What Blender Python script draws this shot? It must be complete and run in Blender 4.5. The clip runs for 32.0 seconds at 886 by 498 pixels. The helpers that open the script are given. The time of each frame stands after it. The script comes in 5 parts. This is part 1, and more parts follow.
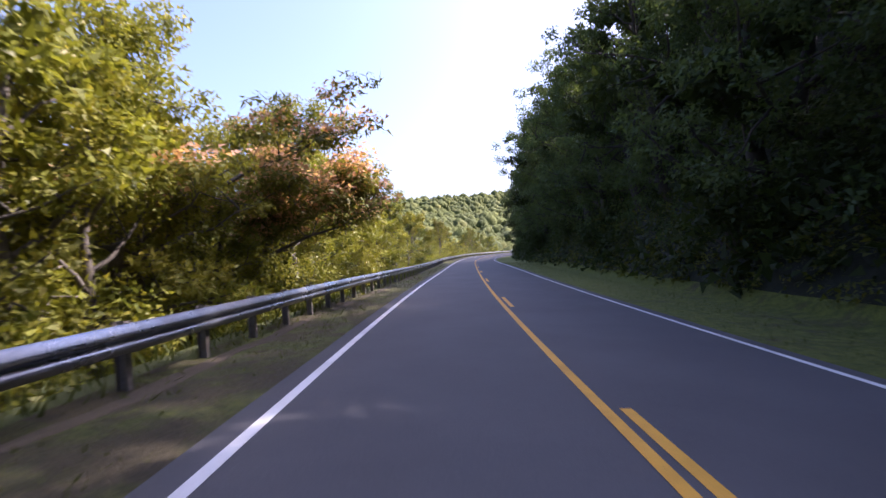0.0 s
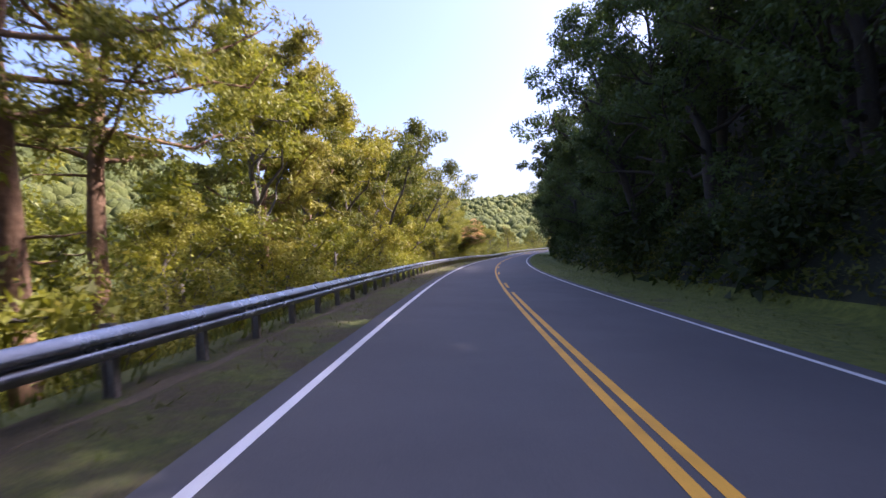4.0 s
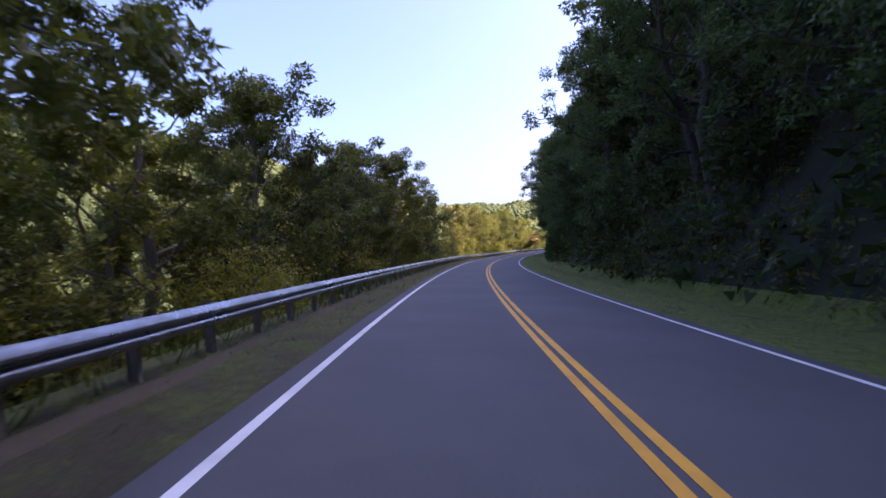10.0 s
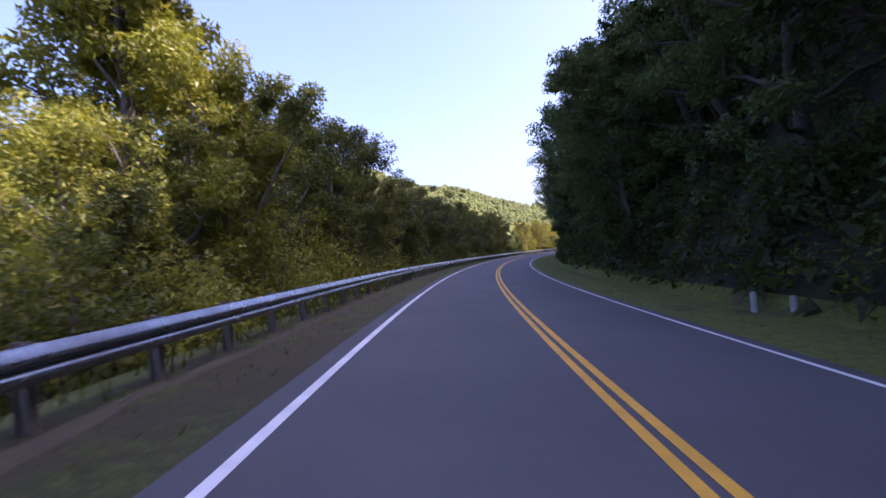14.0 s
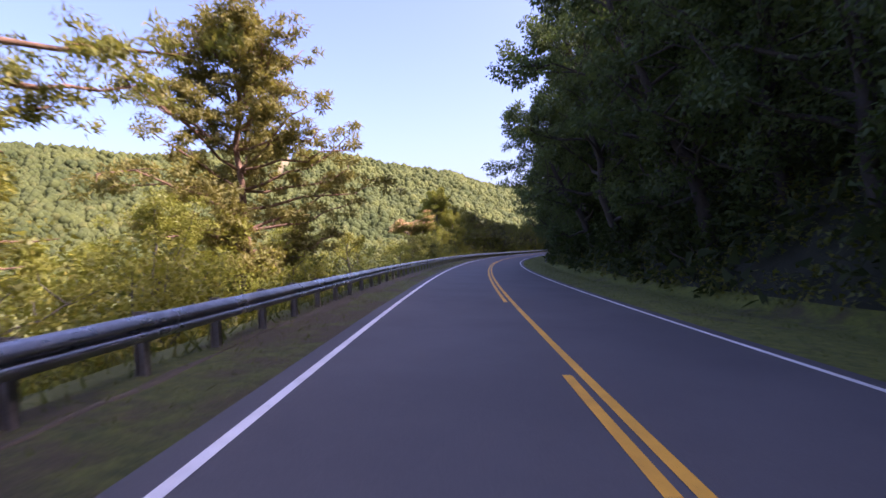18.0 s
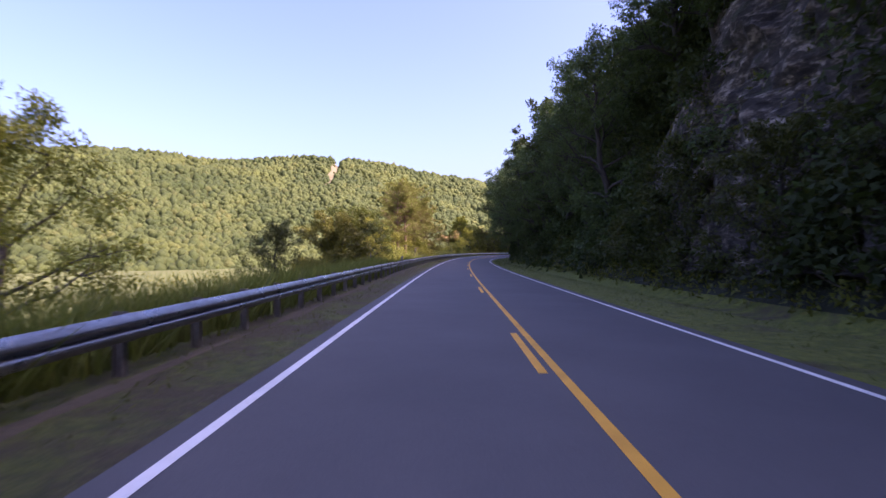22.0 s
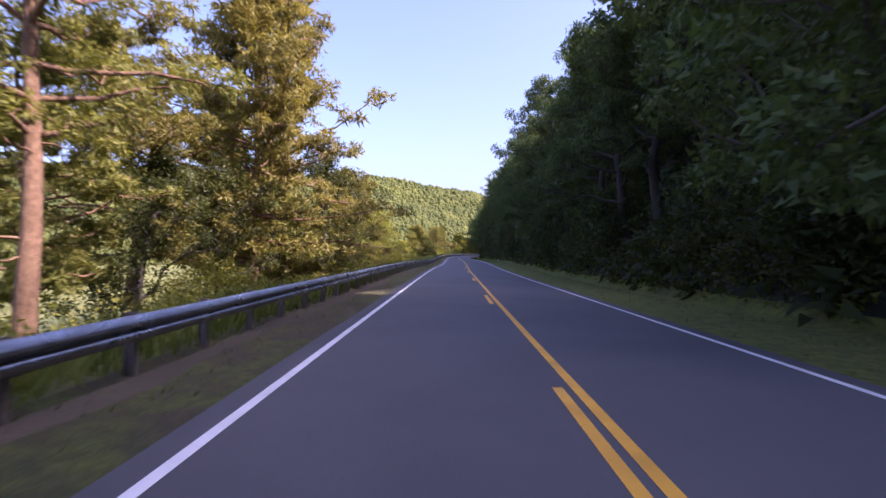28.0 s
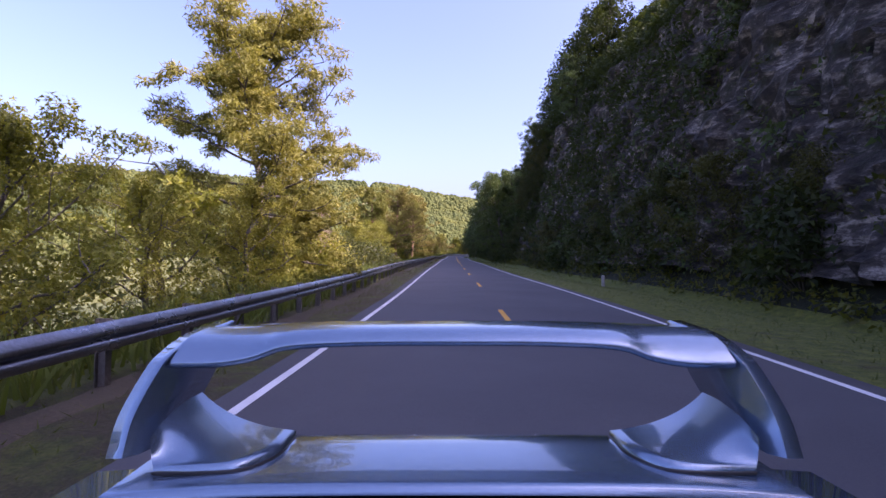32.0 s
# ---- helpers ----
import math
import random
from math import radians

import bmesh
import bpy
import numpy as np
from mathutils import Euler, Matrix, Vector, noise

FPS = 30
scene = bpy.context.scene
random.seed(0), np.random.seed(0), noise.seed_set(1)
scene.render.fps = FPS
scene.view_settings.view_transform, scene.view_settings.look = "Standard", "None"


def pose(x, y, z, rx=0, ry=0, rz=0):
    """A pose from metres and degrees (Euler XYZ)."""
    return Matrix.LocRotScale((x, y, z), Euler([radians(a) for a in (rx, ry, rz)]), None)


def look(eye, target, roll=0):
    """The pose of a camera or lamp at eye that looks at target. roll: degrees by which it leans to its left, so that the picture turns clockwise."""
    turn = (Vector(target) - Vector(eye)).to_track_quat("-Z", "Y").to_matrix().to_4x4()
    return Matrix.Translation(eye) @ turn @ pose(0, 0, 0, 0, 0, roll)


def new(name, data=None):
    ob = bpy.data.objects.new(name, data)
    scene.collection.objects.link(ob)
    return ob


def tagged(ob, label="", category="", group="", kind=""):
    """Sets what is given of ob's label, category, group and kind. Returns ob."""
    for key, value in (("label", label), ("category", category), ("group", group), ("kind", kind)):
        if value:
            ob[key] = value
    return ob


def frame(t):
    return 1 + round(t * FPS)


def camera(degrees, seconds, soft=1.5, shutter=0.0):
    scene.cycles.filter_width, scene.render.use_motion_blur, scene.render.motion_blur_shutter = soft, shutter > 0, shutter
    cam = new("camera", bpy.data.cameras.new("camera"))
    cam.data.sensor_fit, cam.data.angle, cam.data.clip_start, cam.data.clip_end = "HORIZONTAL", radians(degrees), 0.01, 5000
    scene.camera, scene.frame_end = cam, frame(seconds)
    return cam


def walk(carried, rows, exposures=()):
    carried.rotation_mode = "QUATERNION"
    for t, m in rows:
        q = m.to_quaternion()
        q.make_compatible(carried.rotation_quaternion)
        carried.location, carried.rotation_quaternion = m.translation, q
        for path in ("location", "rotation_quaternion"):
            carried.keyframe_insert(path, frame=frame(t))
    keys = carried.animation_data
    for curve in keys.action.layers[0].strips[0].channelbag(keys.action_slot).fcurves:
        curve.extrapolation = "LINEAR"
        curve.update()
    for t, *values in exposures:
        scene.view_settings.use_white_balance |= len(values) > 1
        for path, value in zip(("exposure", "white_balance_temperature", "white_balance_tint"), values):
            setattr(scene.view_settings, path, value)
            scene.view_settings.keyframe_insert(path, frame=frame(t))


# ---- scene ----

# ---------------------------------------------------------------- road and camera path
# Distance s runs along the drive; the camera looks back along it. Offset o is to its right of the centre line.
KNOTS = [4.29, 3.88, 3.46, 3.05, 2.63, 2.22, 1.80, 1.38, 0.94, 0.04, 0.55, 1.49, 1.76, 1.92, 1.86, 1.22, 2.28, 2.23, 2.02, 1.82, 2.13, 1.89,
         2.24, 2.42, 2.27, 1.90, 1.90, 1.50, 1.07, 0.85, 0.72, 0.20, 0.10, -0.34, -1.08, 1.06, -0.05, 0.40, -0.55, 0.49, -0.19, -1.18]
S_KNOT = np.arange(-220.0, 620.0, 20.0)
S_GRID = np.arange(-420.0, 720.0, 1.0)
KAPPA = np.interp(S_GRID, S_KNOT, KNOTS) / 1000.0
KAPPA[S_GRID > 610] = 0.0
THETA = np.cumsum(KAPPA)
THETA -= np.interp(0.0, S_GRID, THETA)
ROAD_X, ROAD_Y = np.cumsum(np.sin(THETA)), np.cumsum(-np.cos(THETA))
ROAD_X -= np.interp(0.0, S_GRID, ROAD_X)
ROAD_Y -= np.interp(0.0, S_GRID, ROAD_Y)
BANK = 0.0402 * KAPPA * 1000.0
BANK = np.clip(np.convolve(np.pad(BANK, 20, mode="edge"), np.ones(41) / 41, "valid"), -0.03, 0.1)
LANE = 3.16
EYE = 1.46
FOV = 81.23
FOCAL = 914.1


def along(s, table):
    return np.interp(s, S_GRID, table)


def bank_z(s, o):
    """Height of the tilted carriageway."""
    return -along(s, BANK) * np.clip(o, -5.6, 6.4)


def on_road(s, o, z=0.0):
    """World place of distance s, offset o, and height z over the tilted carriageway. Takes arrays."""
    a = along(s, THETA)
    return np.stack([along(s, ROAD_X) + o * np.cos(a), along(s, ROAD_Y) + o * np.sin(a), bank_z(s, o) + z + 0 * a], -1)


def driven(t):
    return 12.6 + 16.8 * t + 0.0555 * t * t if t < 18 else 333 + 18.8 * (t - 18) + 0.065 * (t - 18) ** 2


# seconds, offset in the lane, turn off the road's direction, tilt in tan units of the lens
DRIVE = [(0, -1.45, 0.34, 9.1), (1, -1.55, 0.60, 13.9), (2, -1.53, 1.09, 15.2), (3, -1.45, 1.47, 7.6), (4, -1.40, 2.08, 8.9),
         (7, -0.97, 0.52, 9.4), (8, -1.04, 0.70, 9.5), (9, -1.08, 0.97, 10.8), (10, -1.38, 0.61, 9.5), (11, -1.54, 1.04, 10.6),
         (12, -1.63, 0.93, 17.6), (13, -1.52, 1.19, 14.5), (14, -1.48, 1.16, 14.3), (15, -1.53, 1.56, 12.6), (17.5, -1.42, 1.83, 9.3),
         (18, -1.29, 1.59, 8.1), (19, -1.19, 1.00, 10.2), (20, -1.16, 1.03, 6.8), (21, -1.21, 0.87, 9.5), (22, -1.18, 0.92, 5.9),
         (23, -1.25, 0.81, 8.4), (24, -1.25, 1.36, 6.7), (26.5, -1.22, 1.00, 11.7), (27, -1.18, 1.03, 8.9), (28.6, -1.26, 0.90, 7.0),
         (29, -1.11, 1.36, 7.8), (30, -1.21, 1.08, 6.0), (31, -1.32, 0.99, 6.4), (32, -1.08, 2.19, 7.6)]


def stand(t):
    """The camera's pose at t seconds."""
    col = list(zip(*DRIVE))
    off, turn, tilt = (float(np.interp(t, col[0], c)) for c in col[1:])
    s = driven(t)
    x, y, z = on_road(s, off)
    return pose(x, y, z + EYE, 90 + math.degrees(math.atan(tilt / FOCAL)), math.degrees(math.atan(along(s, BANK))),
                math.degrees(along(s, THETA)) + turn)


cam = camera(FOV, 32.0, shutter=0.12)
# the camera comes to rest over its car in the last instant
walk(cam, [(i * 0.5, stand(i * 0.5)) for i in range(63)] + [(31 + k, stand(31 + k * 1.0345)) for k in (0.25, 0.5, 0.75, 0.9666)] + [(32.0, stand(32.0))],
     exposures=[(0, 1.55, 5850, 34), (1, 1.34, 5850, 34), (2, 1.52, 5850, 34), (3, 1.47, 5850, 34), (4, 1.53, 5850, 34), (6, 1.47, 5850, 36), (10, 1.62, 5800, 39), (13, 1.70, 5800, 41), (15, 1.57, 5850, 44), (18, 1.51, 5900, 47), (23, 1.43, 5850, 50), (26.5, 1.41, 5800, 49), (28.5, 1.6, 5900, 45), (29.2, 1.68, 5900, 46), (30.2, 1.58, 6000, 47), (31, 1.3, 5850, 47), (32, 1.43, 5950, 49)])

# ---------------------------------------------------------------- sky and sun
SUN_AZ, SUN_EL = radians(70), radians(44)          # clockwise from +Y
world = bpy.data.worlds.new("sky")
scene.world = world
world.use_nodes = True
wn = world.node_tree.nodes
sky = wn.new("ShaderNodeTexSky")
sky.sky_type = "NISHITA"
sky.sun_disc = False
sky.sun_elevation, sky.sun_rotation = SUN_EL, SUN_AZ
sky.air_density, sky.dust_density, sky.ozone_density = 1.0, 4.5, 2.7
wn["Background"].inputs["Strength"].default_value = 0.15
world.node_tree.links.new(sky.outputs[0], wn["Background"].inputs["Color"])
sun_data = bpy.data.lights.new("sun", "SUN")
sun_data.energy, sun_data.angle, sun_data.color = 5.0, radians(0.6), (1.0, 0.9, 0.72)
sun = new("sun", sun_data)
sun_way = Vector((math.sin(SUN_AZ) * math.cos(SUN_EL), math.cos(SUN_AZ) * math.cos(SUN_EL), math.sin(SUN_EL)))
sun.matrix_world = look(sun_way * 300, (0, 0, 0))


# ---------------------------------------------------------------- materials
def material(name, rough=0.8, metal=0.0):
    m = bpy.data.materials.new(name)
    m.use_nodes = True
    b = m.node_tree.nodes["Principled BSDF"]
    b.inputs["Roughness"].default_value, b.inputs["Metallic"].default_value = rough, metal
    return m, m.node_tree.nodes, m.node_tree.links, b


def noise_node(n, l, scale, detail=6.0, rough=0.6, coord="Object"):
    tc = n.new("ShaderNodeTexCoord")
    t = n.new("ShaderNodeTexNoise")
    t.inputs["Scale"].default_value, t.inputs["Detail"].default_value, t.inputs["Roughness"].default_value = scale, detail, rough
    l.new(tc.outputs[coord], t.inputs["Vector"])
    return t


def ramp(n, l, source, stops):
    r = n.new("ShaderNodeValToRGB")
    while len(r.color_ramp.elements) < len(stops):
        r.color_ramp.elements.new(0.5)
    for e, (p, c) in zip(r.color_ramp.elements, stops):
        e.position, e.color = p, (*c, 1)
    l.new(source, r.inputs[0])
    return r


def mix(n, l, fac, a, b, mode="MIX"):
    m = n.new("ShaderNodeMix")
    m.data_type, m.blend_type = "RGBA", mode
    for sock, v in ((m.inputs[0], fac), (m.inputs[6], a), (m.inputs[7], b)):
        if hasattr(v, "is_output"):
            l.new(v, sock)
        elif isinstance(v, (int, float)):
            sock.default_value = v
        else:
            sock.default_value = (*v, 1)
    return m.outputs[2]


def bump(n, l, b, height, strength, distance):
    k = n.new("ShaderNodeBump")
    k.inputs["Strength"].default_value, k.inputs["Distance"].default_value = strength, distance
    l.new(height, k.inputs["Height"])
    l.new(k.outputs[0], b.inputs["Normal"])


def rough_material(name, fine, coarse, lo, mid, hi, rough=0.9, relief=0.4, depth=0.02, metal=0.0, coord="Object"):
    """Colour in two scales of noise, with fine relief."""
    m, n, l, b = material(name, rough, metal)
    f, c = noise_node(n, l, fine, 8, 0.7, coord), noise_node(n, l, coarse, 4, 0.55, coord)
    a = ramp(n, l, f.outputs["Fac"], [(0.3, lo), (0.5, mid), (0.72, hi)])
    d = ramp(n, l, c.outputs["Fac"], [(0.3, tuple(v * 0.62 for v in mid)), (0.7, tuple(min(1, v * 1.3) for v in mid))])
    l.new(mix(n, l, 0.45, a.outputs[0], d.outputs[0]), b.inputs["Base Color"])
    bump(n, l, b, f.outputs["Fac"], relief, depth)
    return m


def leaf_material(name, base, warm, dark, gloss=0.45):
    """Thin leaves: each leaf its own tint, some light through them."""
    m, n, l, b = material(name, gloss)
    geo, info = n.new("ShaderNodeNewGeometry"), n.new("ShaderNodeObjectInfo")
    r1 = ramp(n, l, geo.outputs["Random Per Island"], [(0.0, dark), (0.45, base), (0.85, base), (1.0, warm)])
    r2 = ramp(n, l, info.outputs["Random"], [(0.0, tuple(v * 0.75 for v in base)), (0.5, base), (1.0, warm)])
    col = mix(n, l, 0.4, r1.outputs[0], r2.outputs[0])
    l.new(col, b.inputs["Base Color"])
    b.inputs["Specular IOR Level"].default_value = 0.3
    tr = n.new("ShaderNodeBsdfTranslucent")
    l.new(mix(n, l, 1.0, col, (1.0, 0.95, 0.45), "MULTIPLY"), tr.inputs["Color"])
    ms = n.new("ShaderNodeMixShader")
    ms.inputs[0].default_value = 0.48
    l.new(b.outputs[0], ms.inputs[1])
    l.new(tr.outputs[0], ms.inputs[2])
    l.new(ms.outputs[0], n["Material Output"].inputs["Surface"])
    return m


def asphalt_material():
    m, n, l, b = material("asphalt", 0.82)
    grit, wear = noise_node(n, l, 60, 6, 0.7), noise_node(n, l, 0.35, 5, 0.6)
    a = ramp(n, l, grit.outputs["Fac"], [(0.3, (0.042, 0.041, 0.046)), (0.55, (0.07, 0.068, 0.075)), (0.75, (0.125, 0.122, 0.13))])
    w = ramp(n, l, wear.outputs["Fac"], [(0.35, (0.056, 0.055, 0.061)), (0.65, (0.092, 0.09, 0.097))])
    l.new(mix(n, l, 0.5, a.outputs[0], w.outputs[0]), b.inputs["Base Color"])
    bump(n, l, b, grit.outputs["Fac"], 0.25, 0.01)
    return m


def paint_material(name, col):
    m, n, l, b = material(name, 0.7)
    g, w = noise_node(n, l, 45, 6, 0.75), noise_node(n, l, 1.2, 4)
    f = ramp(n, l, g.outputs["Fac"], [(0.28, (0.45, 0.45, 0.45)), (0.42, (1, 1, 1))])
    k = ramp(n, l, w.outputs["Fac"], [(0.3, (0.75, 0.75, 0.75)), (0.6, (1, 1, 1))])
    c = mix(n, l, 1.0, mix(n, l, 1.0, col, f.outputs[0], "MULTIPLY"), k.outputs[0], "MULTIPLY")
    l.new(c, b.inputs["Base Color"])
    bump(n, l, b, g.outputs["Fac"], 0.2, 0.005)
    return m


def steel_material():
    m, n, l, b = material("galvanised_steel", 0.42, 0.85)
    g, w = noise_node(n, l, 25, 5), noise_node(n, l, 1.5, 4)
    c = ramp(n, l, g.outputs["Fac"], [(0.3, (0.2, 0.21, 0.24)), (0.7, (0.36, 0.38, 0.42))])
    d = ramp(n, l, w.outputs["Fac"], [(0.4, (0.16, 0.155, 0.15)), (0.6, (0.32, 0.34, 0.37))])
    l.new(mix(n, l, 0.4, c.outputs[0], d.outputs[0]), b.inputs["Base Color"])
    r = ramp(n, l, w.outputs["Fac"], [(0.3, (0.4,) * 3), (0.7, (0.22,) * 3)])
    l.new(r.outputs[0], b.inputs["Roughness"])
    return m


def car_paint_material():
    m, n, l, b = material("silver_blue_paint", 0.26, 0.7)
    f = noise_node(n, l, 900, 2)
    c = ramp(n, l, f.outputs["Fac"], [(0.35, (0.12, 0.19, 0.285)), (0.65, (0.24, 0.34, 0.45))])
    l.new(c.outputs[0], b.inputs["Base Color"])
    b.inputs["Coat Weight"].default_value, b.inputs["Coat Roughness"].default_value, b.inputs["Coat IOR"].default_value = 1.0, 0.012, 1.6
    return m


def rock_material(name, lo, mid, hi):
    """Layered, broken stone: tilted strata, blotches and cracks."""
    m, n, l, b = material(name, 0.88)
    tc, mp = n.new("ShaderNodeTexCoord"), n.new("ShaderNodeMapping")
    mp.inputs["Rotation"].default_value = (0.25, 0.15, 0)
    mp.inputs["Scale"].default_value = (1.1, 1.1, 2.4)
    l.new(tc.outputs["Object"], mp.inputs["Vector"])
    strata = n.new("ShaderNodeTexNoise")
    strata.inputs["Scale"].default_value, strata.inputs["Detail"].default_value, strata.inputs["Roughness"].default_value = 1.3, 10, 0.72
    l.new(mp.outputs[0], strata.inputs["Vector"])
    blot, moss = noise_node(n, l, 0.35, 6, 0.65), noise_node(n, l, 0.8, 8, 0.7)
    a = ramp(n, l, strata.outputs["Fac"], [(0.38, lo), (0.52, mid), (0.66, hi)])
    d = ramp(n, l, blot.outputs["Fac"], [(0.4, (0.55, 0.5, 0.48)), (0.6, (1.15, 1.12, 1.08))])
    col = mix(n, l, 1.0, a.outputs[0], d.outputs[0], "MULTIPLY")
    k = ramp(n, l, moss.outputs["Fac"], [(0.52, (0, 0, 0)), (0.62, (1, 1, 1))])
    l.new(mix(n, l, k.outputs[0], col, (0.025, 0.028, 0.011)), b.inputs["Base Color"])
    bump(n, l, b, strata.outputs["Fac"], 1.0, 0.25)
    return m


def verge_material(name, lo, mid, hi, bare):
    """Mown grass, thin in places, over brown earth. bare: the noise above which earth shows."""
    m, n, l, b = material(name, 0.95)
    fine, patch, wide = noise_node(n, l, 26, 8, 0.75), noise_node(n, l, 0.9, 7, 0.7), noise_node(n, l, 0.12, 4)
    tuft = noise_node(n, l, 4.5, 5, 0.65)
    green = ramp(n, l, fine.outputs["Fac"], [(0.3, lo), (0.5, mid), (0.7, hi)])
    tone = ramp(n, l, tuft.outputs["Fac"], [(0.35, (0.6, 0.66, 0.6)), (0.65, (1.25, 1.2, 1.15))])
    earth = ramp(n, l, fine.outputs["Fac"], [(0.3, (0.03, 0.021, 0.013)), (0.5, (0.066, 0.048, 0.028)), (0.7, (0.12, 0.092, 0.06))])
    k = ramp(n, l, mix(n, l, 0.35, patch.outputs["Fac"], wide.outputs["Fac"]), [(bare, (0, 0, 0)), (bare + 0.11, (0.85, 0.85, 0.85))])
    sward = mix(n, l, 1.0, green.outputs[0], tone.outputs[0], "MULTIPLY")
    l.new(mix(n, l, k.outputs[0], sward, earth.outputs[0]), b.inputs["Base Color"])
    bump(n, l, b, fine.outputs["Fac"], 1.0, 0.06)
    return m


ASPHALT = asphalt_material()
WHITE_PAINT = paint_material("white_road_paint", (0.72, 0.72, 0.72))
YELLOW_PAINT = paint_material("yellow_road_paint", (0.72, 0.36, 0.03))
STEEL = steel_material()
POST_STEEL = rough_material("weathered_steel", 18, 2, (0.12, 0.1, 0.085), (0.2, 0.18, 0.165), (0.3, 0.29, 0.28), 0.6, 0.2, 0.005, 0.5)
GRASS_GROUND = verge_material("mown_verge", (0.03, 0.046, 0.007), (0.085, 0.105, 0.017), (0.16, 0.155, 0.036), 0.43)
LAWN_GROUND = verge_material("green_verge", (0.05, 0.072, 0.009), (0.14, 0.165, 0.022), (0.23, 0.225, 0.045), 0.53)
# ground below the bank's trees, coloured near black to stand for their shade
UNDERGROWTH_SHADE = rough_material("shaded_undergrowth", 3, 0.3, (0.008, 0.011, 0.005), (0.018, 0.022, 0.009), (0.036, 0.034, 0.016), 0.95, 1.0, 0.15)
GRAVEL = rough_material("dirt_shoulder", 22, 0.5, (0.03, 0.024, 0.014), (0.064, 0.05, 0.03), (0.13, 0.1, 0.065), 0.95, 0.6, 0.03)
FIELD = rough_material("hay_field", 1.2, 0.02, (0.068, 0.09, 0.016), (0.112, 0.122, 0.022), (0.175, 0.16, 0.036), 0.95, 0.3, 0.05)
FOREST_FLOOR = rough_material("wooded_slope", 0.12, 0.01, (0.02, 0.028, 0.008), (0.045, 0.052, 0.014), (0.075, 0.072, 0.022), 1.0, 0.5, 0.3)
FOREST_FLOOR.node_tree.nodes["Principled BSDF"].inputs["Specular IOR Level"].default_value = 0.05
MEADOW = rough_material("meadow_sward", 7, 0.2, (0.03, 0.045, 0.01), (0.07, 0.085, 0.02), (0.12, 0.12, 0.04), 0.95, 0.9, 0.08)
CUT_SOIL = rough_material("bare_clay", 0.3, 0.03, (0.12, 0.1, 0.045), (0.17, 0.14, 0.065), (0.23, 0.18, 0.1), 0.95, 0.4, 0.2)
ROCK = rock_material("shale_rock", (0.018, 0.016, 0.014), (0.07, 0.061, 0.053), (0.42, 0.38, 0.33))
BARK_GREY = rough_material("grey_bark", 14, 1.2, (0.05, 0.042, 0.034), (0.11, 0.095, 0.08), (0.2, 0.18, 0.155), 0.9, 0.8, 0.02)
BARK_DARK = rough_material("dark_bark", 14, 1.2, (0.02, 0.017, 0.014), (0.042, 0.036, 0.03), (0.075, 0.066, 0.056), 0.9, 0.8, 0.02)
BARK_PINE = rough_material("orange_pine_bark", 9, 0.8, (0.06, 0.036, 0.024), (0.2, 0.115, 0.066), (0.38, 0.25, 0.165), 0.9, 1.0, 0.05)
BARK_PALE = rough_material("pale_dead_bark", 12, 1.2, (0.2, 0.15, 0.12), (0.32, 0.24, 0.19), (0.44, 0.35, 0.29), 0.9, 0.6, 0.01)
CONCRETE = rough_material("weathered_concrete", 20, 2, (0.2, 0.19, 0.17), (0.33, 0.32, 0.3), (0.45, 0.44, 0.42), 0.85, 0.4, 0.01)
LEAF = leaf_material("broad_leaves", (0.12, 0.142, 0.027), (0.24, 0.2, 0.037), (0.05, 0.072, 0.016))
# leaves of the right bank; the bank's shade is put into their colour
LEAF_BANK_SHADE = leaf_material("shade_darkened_leaves", (0.038, 0.057, 0.017), (0.062, 0.084, 0.024), (0.019, 0.032, 0.01), 0.7)
LEAF_WOOD = leaf_material("wood_edge_leaves", (0.084, 0.132, 0.05), (0.13, 0.168, 0.06), (0.037, 0.064, 0.025), 0.6)
LEAF_PLANE = leaf_material("plane_leaves", (0.1, 0.15, 0.05), (0.15, 0.19, 0.06), (0.05, 0.08, 0.025), 0.55)
# darker copy of the broad leaves, for plants that stand in shade
LEAF_SHADE = leaf_material("shaded_leaves", (0.062, 0.08, 0.02), (0.12, 0.11, 0.03), (0.03, 0.042, 0.012))
LEAF_LIGHT = leaf_material("yellow_green_leaves", (0.245, 0.262, 0.038), (0.39, 0.33, 0.06), (0.11, 0.13, 0.025))
NEEDLE = leaf_material("pine_needles", (0.235, 0.245, 0.055), (0.36, 0.31, 0.085), (0.09, 0.11, 0.03), 0.6)
NEEDLE_BROWN = leaf_material("bronzed_needles", (0.225, 0.208, 0.054), (0.35, 0.28, 0.085), (0.1, 0.103, 0.032), 0.6)
FERNY = leaf_material("feathery_leaves", (0.2, 0.21, 0.045), (0.33, 0.24, 0.07), (0.1, 0.115, 0.028))
BLOSSOM = leaf_material("pink_blossom", (0.7, 0.42, 0.27), (0.8, 0.52, 0.34), (0.55, 0.32, 0.2), 0.8)
DEAD_LEAF = leaf_material("dead_twigs", (0.36, 0.26, 0.2), (0.45, 0.33, 0.26), (0.24, 0.17, 0.13), 0.8)
GRASS_BLADE = leaf_material("grass_blades", (0.1, 0.125, 0.026), (0.19, 0.165, 0.055), (0.055, 0.072, 0.016), 0.7)
MEADOW_BLADE = leaf_material("tall_meadow_grass", (0.125, 0.175, 0.035), (0.21, 0.215, 0.06), (0.06, 0.095, 0.022), 0.7)
PAINT = car_paint_material()
BLACK_TRIM = rough_material("black_trim", 30, 3, (0.008,) * 3, (0.014,) * 3, (0.02,) * 3, 0.5, 0.05, 0.002)
